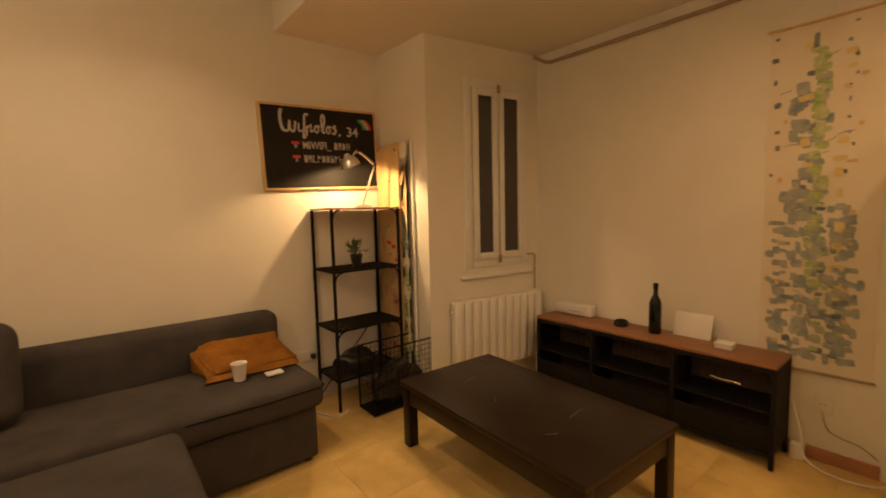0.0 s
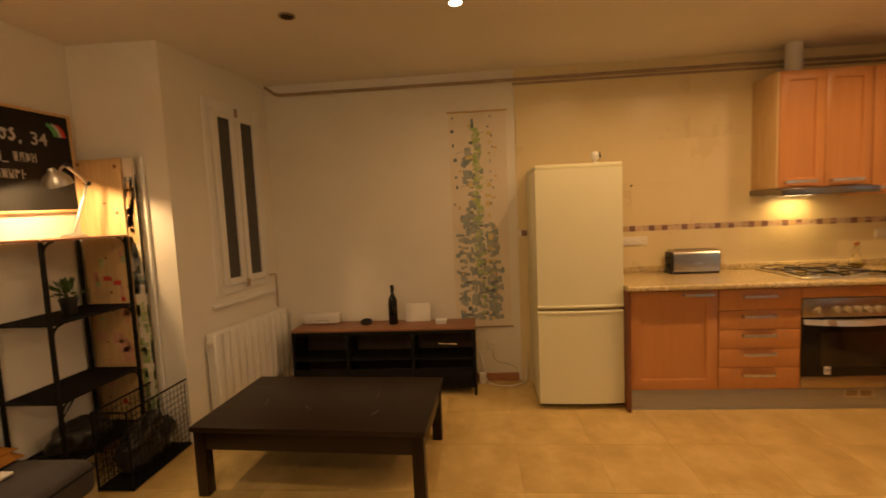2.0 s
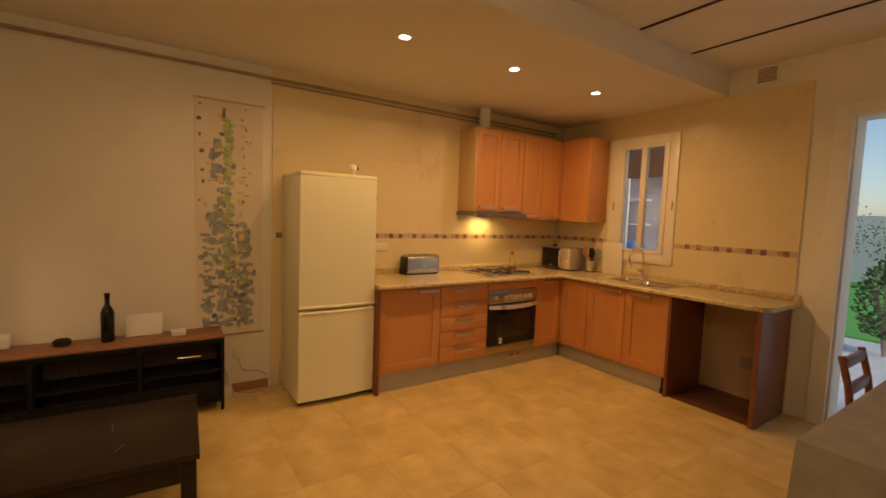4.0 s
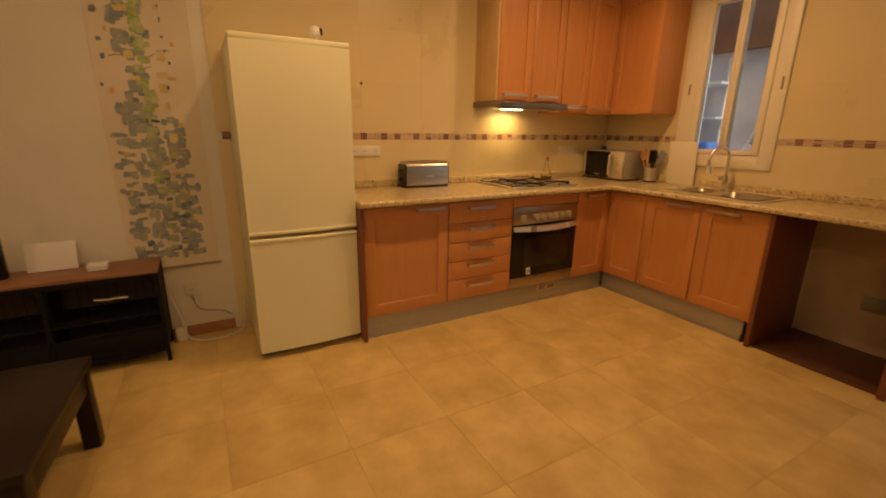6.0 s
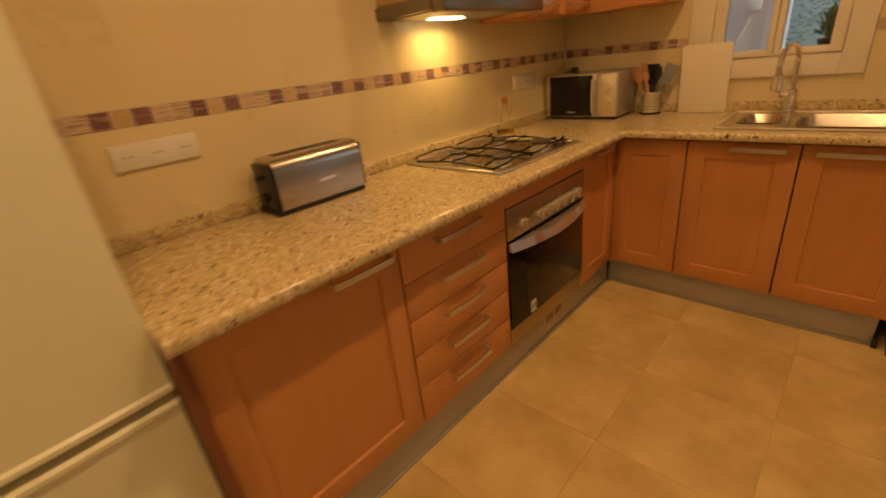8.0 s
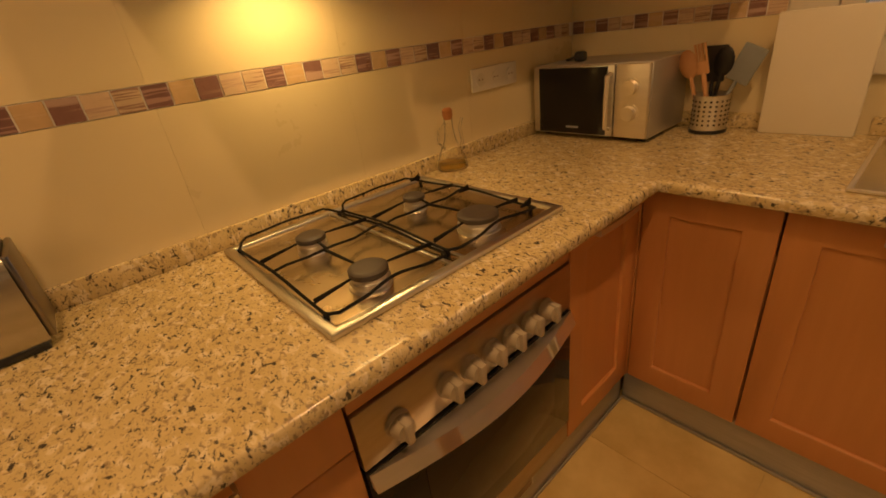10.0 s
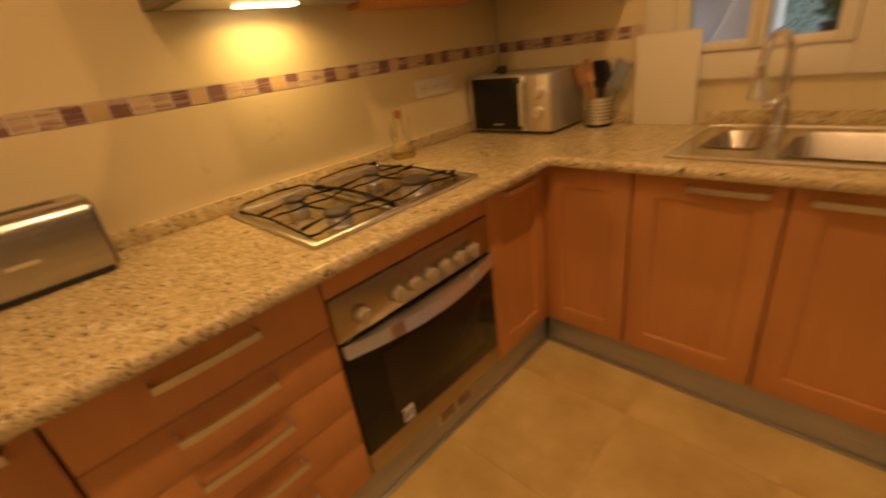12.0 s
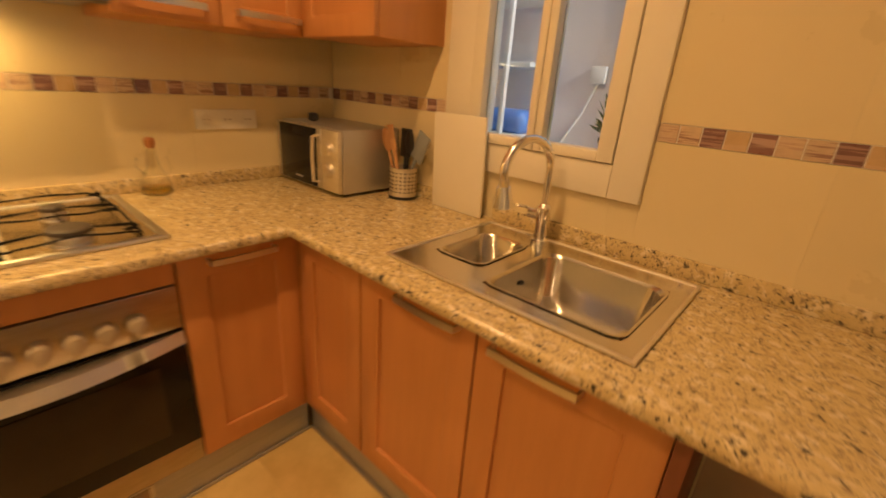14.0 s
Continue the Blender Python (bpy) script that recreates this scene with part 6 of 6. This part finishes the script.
plank = thing("pine_board", "knotty pine board standing upright beside the shelving", "board", (1.80, 2.62, 0))
part("board", B(1.790, 1.806, 2.475, 2.775, 0.001, 1.850, bev=0.002), M_PINE, plank)
bm = bmesh.new()
for i in range(16):
    y, z, r = rng.uniform(2.50, 2.75), rng.uniform(0.2, 1.83), rng.uniform(0.006, 0.013)
    cyl(bm, (1.790, y, z), (1.7892, y, z), r, seg=10)
tagged(part("knots", bm, M_KNOT, plank), kind="stuff")
for mt, name, depth in ((M_PINKP, "salmon_paint", 0.0), (M_GREENP, "green_paint", 0.0004), (M_CHALKR, "red_paint", 0.0008)):
    bm = bmesh.new()
    for i in range(14 if mt is M_PINKP else 5):
        y, z = rng.uniform(2.49, 2.70), rng.uniform(0.25, 1.25)
        box(bm, 1.7888, 1.7902, y, y + rng.uniform(0.02, 0.07), z, z + rng.uniform(0.02, 0.12 if mt is M_PINKP else 0.05))
    bmesh.ops.translate(bm, vec=(-depth, 0, 0), verts=bm.verts)
    tagged(part(name, bm, mt, plank, smooth=False), kind="stuff")
cv = thing("painted_panel", "tall narrow panel painted in green and pastel patches", "painting", (1.815, 2.58, 0))
part("panel", B(1.808, 1.822, 2.405, 2.765, 0.001, 1.848, bev=0.002), M_CANVAS, cv)
for mt, lo, hi, name, depth in ((M_GREENP, 0.05, 1.05, "green_paint", 0.0), (M_YELLOWP, 1.2, 1.70, "yellow_paint", 0.0004), (M_BLUEGREY, 1.0, 1.84, "grey_paint", 0.0008), (M_OCHREP, 1.3, 1.75, "ochre_paint", 0.0012)):
    bm = bmesh.new()
    for i in range(26):
        z, y = rng.uniform(lo, hi - 0.1), rng.uniform(2.408, 2.455)
        box(bm, 1.8065, 1.808, y, y + rng.uniform(0.015, 0.05), z, z + rng.uniform(0.02, 0.10))
        box(bm, 1.8068, 1.822, 2.4035, 2.405, z, z + rng.uniform(0.02, 0.09))
    bmesh.ops.translate(bm, vec=(-depth, 0, 0), verts=bm.verts)
    tagged(part(name, bm, mt, cv, smooth=False), kind="stuff")
solid("white_tube", cyl(bmesh.new(), (1.835, 2.365, 0.001), (1.842, 2.375, 1.86), 0.010), M_WHITE, "thin white tube leaning beside the painted panel", "tube")


def cable(name, pts, r, material, label):
    cu = bpy.data.curves.new(name, "CURVE")
    cu.dimensions, cu.bevel_depth, cu.bevel_resolution, cu.resolution_u = "3D", r, 2, 8
    sp = cu.splines.new("NURBS")
    sp.points.add(len(pts) - 1)
    for q, c in zip(sp.points, pts):
        q.co = (*c, 1)
    sp.use_endpoint_u, sp.order_u = True, 3
    tmp = new(name, cu)
    me = bpy.data.meshes.new_from_object(tmp)
    bpy.data.objects.remove(tmp)
    me.materials.append(material)
    return tagged(new(name, me), label, "cable")


cable("power_cable", [(2.84, 0.36, 0.30), (2.80, 0.31, 0.16), (2.80, 0.30, 0.03), (2.76, 0.24, 0.006), (2.73, 0.12, 0.006), (2.78, 0.0, 0.006), (2.83, -0.04, 0.03), (2.855, -0.05, 0.2)], 0.005, M_WHITE, "white power cable looping over the floor")
cable("power_cable", [(2.862, 0.24, 0.27), (2.855, 0.23, 0.19), (2.852, 0.17, 0.16), (2.856, 0.08, 0.15), (2.862, 0.03, 0.10)], 0.0025, M_DULL, "dark cable hanging along the wall")
cable("power_cable", [(1.16, 2.74, 0.02), (1.10, 2.60, 0.006), (1.16, 2.45, 0.006), (1.22, 2.38, 0.006), (1.30, 2.45, 0.006)], 0.005, M_WHITE, "white cable curled on the floor under the shelving")
socket_plate(XE, 0.20, 0.28, 0.27, 0.35, 1, "ivory single socket low on the plastered wall")
s = thing("power_adapter", "white plug adapter on the floor beside the sideboard", "adapter", (2.80, 0.30, 0))
part("body", B(2.80, 2.845, 0.295, 0.355, 0.001, 0.085, bev=0.006), M_IVORY, s)
s = thing("wall_socket", "ivory double socket behind the shelving unit", "socket", (1.16, YB, 0.33), group="wall sockets")
part("plate", B(1.10, 1.23, YB - 0.010, YB - 0.0005, 0.29, 0.37, bev=0.003), M_IVORY, s)
part("plug", B(1.185, 1.215, YB - 0.05, YB - 0.0105, 0.31, 0.345, bev=0.006), M_BLACKP, s)


# ---- table and chair by the terrace door ----
def cloth_table():
    t = thing("dining_table", "table covered with a plain grey cloth", "table", (-0.65, -1.65, 0))
    for x in (-1.1, -0.36):
        for y in (-2.2, -1.12):
            part("leg", B(x - 0.025, x + 0.025, y - 0.025, y + 0.025, 0.001, 0.715, bev=0.003), M_SPOON, t)
    part("tabletop", B(-1.18, -0.29, -2.28, -1.05, 0.716, 0.738, bev=0.004), M_SPOON, t)
    return t


cloth_table()
bm = bmesh.new()
x0, x1, y0, y1, n = -1.20, -0.27, -2.30, -1.03, 14
rim, hem = [], []
edge = [(x0 + (x1 - x0) * i / n, y0) for i in range(n)] + [(x1, y0 + (y1 - y0) * i / n) for i in range(n)] + [(x1 - (x1 - x0) * i / n, y1) for i in range(n)] + [(x0, y1 - (y1 - y0) * i / n) for i in range(n)]
cx, cy = (x0 + x1) / 2, (y0 + y1) / 2
inner = [bm.verts.new((cx + (x - cx) * 0.96, cy + (y - cy) * 0.97, 0.7415)) for x, y in edge]
for k, (x, y) in enumerate(edge):
    d = Vector((x - cx, y - cy, 0)).normalized()
    w = 0.018 * math.sin(k * 1.7)
    rim.append(bm.verts.new((x, y, 0.735)))
    hem.append(bm.verts.new((x + d.x * (0.03 + w), y + d.y * (0.03 + w), 0.40)))
bm.faces.new(inner)
for a, b in ((inner, rim), (rim, hem)):
    for k in range(len(a)):
        j = (k + 1) % len(a)
        bm.faces.new((a[k], a[j], b[j], b[k]))
solid("tablecloth", bm, M_CLOTH, "plain grey linen tablecloth hanging over the table", "tablecloth")


def wooden_chair(x, y):
    c = thing("wooden_chair", "reddish brown wooden chair beside the covered table", "chair", (x, y, 0))
    part("seat", B(x - 0.20, x + 0.20, y - 0.20, y + 0.20, 0.43, 0.455, bev=0.008), M_WOOD_DARK, c)
    for a in (-0.18, 0.18):
        part("leg", B(x + a - 0.018, x + a + 0.018, y + 0.16, y + 0.196, 0.001, 0.4295, bev=0.004), M_WOOD_DARK, c)
        part("leg", B(x + a - 0.018, x + a + 0.018, y - 0.196, y - 0.16, 0.001, 0.4295, bev=0.004), M_WOOD_DARK, c)
        part("back_post", tube(bmesh.new(), [(x + 0.18, y + a, 0.455), (x + 0.20, y + a, 0.60), (x + 0.24, y + a, 0.76)], 0.018, seg=8), M_WOOD_DARK, c)
    for z in (0.58, 0.72):
        part("back_rail", B(x + 0.195 + (z - 0.62) * 0.2, x + 0.222 + (z - 0.62) * 0.2, y - 0.165, y + 0.165, z - 0.03, z + 0.03, bev=0.006), M_WOOD_DARK, c)


wooden_chair(-0.30, -2.52)


# ---- outside ----
structure("ground", B(-60, 60, -90, SO - 0.001, -0.30, -0.03), M_PATIO, "pale tiled terrace outside the door")
structure("lawn", B(-12, 14, -16, -7.2, -0.029, -0.005), M_TURF, "bright green artificial turf beyond the terrace")
gw = structure("wall_garden", B(-14, 16, -16.3, -16.0, -0.03, 1.9), M_RENDERW, "grey rendered garden wall behind the turf")
structure("wall_terrace", B(1.986, 4.2, -4.5, -4.35, -0.03, 2.75), M_RENDERW, "grey-lilac rendered terrace wall seen through the window")
solid("roller_blind_box", B(1.99, 3.6, -4.345, -4.25, 2.02, 2.70, bev=0.01), M_TOPW, "brown wooden awning box fixed on the terrace wall", "awning")
pt = thing("terrace_shelf", "white metal shelf frame against the terrace wall", "shelf", (2.75, -4.2, 0))
for x in (2.38, 3.10):
    for y in (-4.315, -3.99):
        part("post", B(x - 0.012, x + 0.012, y - 0.012, y + 0.012, -0.029, 1.98, bev=0.003), M_WHITE, pt)
for z in (0.6, 1.08, 1.42, 1.72):
    part("shelf", B(2.26, 3.087, -4.30, -4.01, z, z + 0.022, bev=0.002), M_WHITE, pt)
bm = B(2.28, 2.62, -4.28, -4.04, 1.103, 1.22, bev=0.05, seg=4)
for v in bm.verts:
    v.co += Vector((0, 0.02, 0.03)) * noise.noise(v.co * 9)
solid("blue_sheet", bm, M_BLUE, "crumpled bright blue plastic sheet on the terrace shelf", "sheet")
cyp = thing("white_pilaster", "white painted edge of the terrace wall", "pilaster", (1.92, -4.4, 0))
part("shaft", B(1.88, 1.984, -4.52, -4.33, -0.029, 2.748, bev=0.006), M_WHITE, cyp)
jb = thing("junction_box", "small white junction box with a hanging cable on the terrace wall", "junction box", (2.06, -4.35, 1.42))
part("box", B(2.02, 2.10, -4.349, -4.32, 1.37, 1.45, bev=0.005), M_WHITE, jb)
part("cable", tube(bmesh.new(), [(2.06, -4.34, 1.37), (2.12, -4.343, 1.22), (2.22, -4.344, 1.05), (2.28, -4.344, 0.8)], 0.006, seg=6), M_WHITE, jb)
potted_plant(1.582, -3.44, KZ0, "small spiky green plant in a dark pot on the outer sill", r=0.042, leaves=90, spread=0.09, height=0.17)


def shrub(x, y, z, r, h, seed, label):
    s = thing("shrub", label, "shrub", (x, y, z), group="garden shrubs")
    rng = random.Random(seed)
    bm = bmesh.new()
    for i in range(5):
        a = rng.uniform(0, math.tau)
        tube(bm, [(x, y, z), (x + 0.2 * r * math.cos(a), y + 0.2 * r * math.sin(a), z + 0.4 * h), (x + 0.5 * r * math.cos(a), y + 0.5 * r * math.sin(a), z + 0.8 * h)], 0.02, seg=5, taper=0.006)
    part("stem", bm, M_PIPE, s)
    bm = bmesh.new()
    for i in range(900):
        u, a = rng.random(), rng.uniform(0, math.tau)
        rad = r * math.sqrt(rng.random()) * math.sin(math.pi * (0.15 + 0.8 * u))
        p = Vector((x + rad * math.cos(a), y + rad * math.sin(a), z + h * (0.2 + 0.85 * u)))
        d = Vector((rng.uniform(-1, 1), rng.uniform(-1, 1), rng.uniform(-0.3, 1))).normalized()
        w = d.orthogonal().normalized() * 0.022
        l = d * rng.uniform(0.05, 0.10)
        bm.faces.new([bm.verts.new(c) for c in (p, p + l * 0.5 + w, p + l, p + l * 0.5 - w)])
    tagged(part("leaves", bm, M_LEAF, s, smooth=False), kind="stuff")


for x, y, r, h, sd in ((-0.6, -14.5, 1.0, 2.4, 1), (1.6, -14.9, 1.1, 2.0, 2), (3.6, -15.0, 1.2, 2.6, 3), (0.5, -6.4, 0.35, 1.1, 4), (-2.6, -14.8, 1.1, 2.2, 5)):
    shrub(x, y, -0.005 if y < -7.2 else -0.03, r, h, sd, "leafy green garden shrub")


# ---- tiles of walls and floor ----
rows = []
px, py, ox2, oy2 = 0.455, 0.455, 1.858, -2.590
i0, i1 = math.floor((XW - ox2) / px), math.ceil((XE - ox2) / px)
j0, j1 = math.floor((YS - oy2) / py), math.ceil((YB - oy2) / py)
for i in range(i0, i1):
    for j in range(j0, j1):
        x0, x1 = max(XW, ox2 + i * px + 0.0007), min(XE, ox2 + (i + 1) * px - 0.0007)
        y0, y1 = max(YS, oy2 + j * py + 0.0007), min(YB, oy2 + (j + 1) * py - 0.0007)
        if x1 - x0 > 0.02 and y1 - y0 > 0.02 and not (x0 > 1.95 and y0 > 2.3):
            rows.append((x0, x1, y0, y1, -0.0024, 0.0))
pieces("tile", floor_base, rows, M_FLOOR, bev=0.0005)

BAND0, BAND1 = 1.219, 1.266
tiled = tagged(new("wall_tiling"), "cream ceramic wall tiles with a mosaic band", "wall", kind="structure")
tiled.location = (XE, -1.7, 1.2)
# panel over the bay's wall tiles, its brown standing in for shade
structure("wall_niche", B(0.501, 1.097, YS + 0.0125, YS + 0.017, 0.002, 0.845), M_NICHE_SHADE, "wall of the open bay, coloured brown for the shade under the worktop")
rows = []


def courses():
    z = BAND0
    while z > 0.02:
        yield max(0.0, z - 0.335), z - 0.0004
        z -= 0.335
    z = BAND1
    while z < CEIL - 0.02:
        yield z + 0.0004, min(CEIL, z + 0.335)
        z += 0.335


for k, (z0, z1) in enumerate(courses()):
    y = -0.005
    while y > YS + 0.02:
        y0 = max(YS + 0.012, y - 0.45)
        rows.append((XT, XE - 0.0005, y0 + 0.0001, y - 0.0001, z0, z1))
        y -= 0.45
    x = XE - 0.013
    stops = [XE - 0.013]
    while x > 0.53:
        x0 = max(0.47, x - 0.45)
        a, b = x0 + 0.0001, x - 0.0001
        # leave the window clear
        if z1 > 1.05 and z0 < 2.31 and b > 1.4295 and a < 2.1505:
            if a < 1.4295:
                rows.append((a, 1.4295, YS + 0.0005, YS + 0.012, z0, z1))
            if b > 2.1505:
                rows.append((2.1505, b, YS + 0.0005, YS + 0.012, z0, z1))
            if z0 < 1.0495:
                rows.append((max(a, 1.4297), min(b, 2.1503), YS + 0.0005, YS + 0.012, z0, 1.0495))
            if z1 > 2.3105:
                rows.append((max(a, 1.4297), min(b, 2.1503), YS + 0.0005, YS + 0.012, 2.3105, z1))
        else:
            rows.append((a, b, YS + 0.0005, YS + 0.012, z0, z1))
        x -= 0.45
pieces("tile", tiled, rows, M_WTILE, bev=0.0003)
rows = []
y, w, k = -0.0310, 0.0503, 0
while y - w > YS + 0.012:
    rows.append((XT - 0.001, XE - 0.0005, y - w + 0.0015, y - 0.0015, BAND0 + 0.0014, BAND1 - 0.0014, (k - 40) % 5))
    y, k = y - w, k + 1
x = XE - 0.014
while x - w > 0.47:
    if x > 1.4295 and x - w < 1.4295:
        x = 1.4295
    if not (x > 1.4296 and x - w < 2.1505):
        rows.append((x - w + 0.0015, x - 0.0015, YS + 0.0005, YS + 0.013, BAND0 + 0.0014, BAND1 - 0.0014, (k - 40) % 5))
    x, k = x - w, k + 1
pieces("mosaic_tile", tiled, rows, M_BAND, bev=0.0008)
for q in ((XT + 0.0012, XE - 0.0007, YS + 0.013, -0.031), (0.47, 1.4290, YS + 0.0007, YS + 0.0108), (2.1510, XT + 0.001, YS + 0.0007, YS + 0.0108)):
    part("grout", B(*q, BAND0 + 0.0003, BAND1 - 0.0003), M_IVORY, tiled, smooth=False)
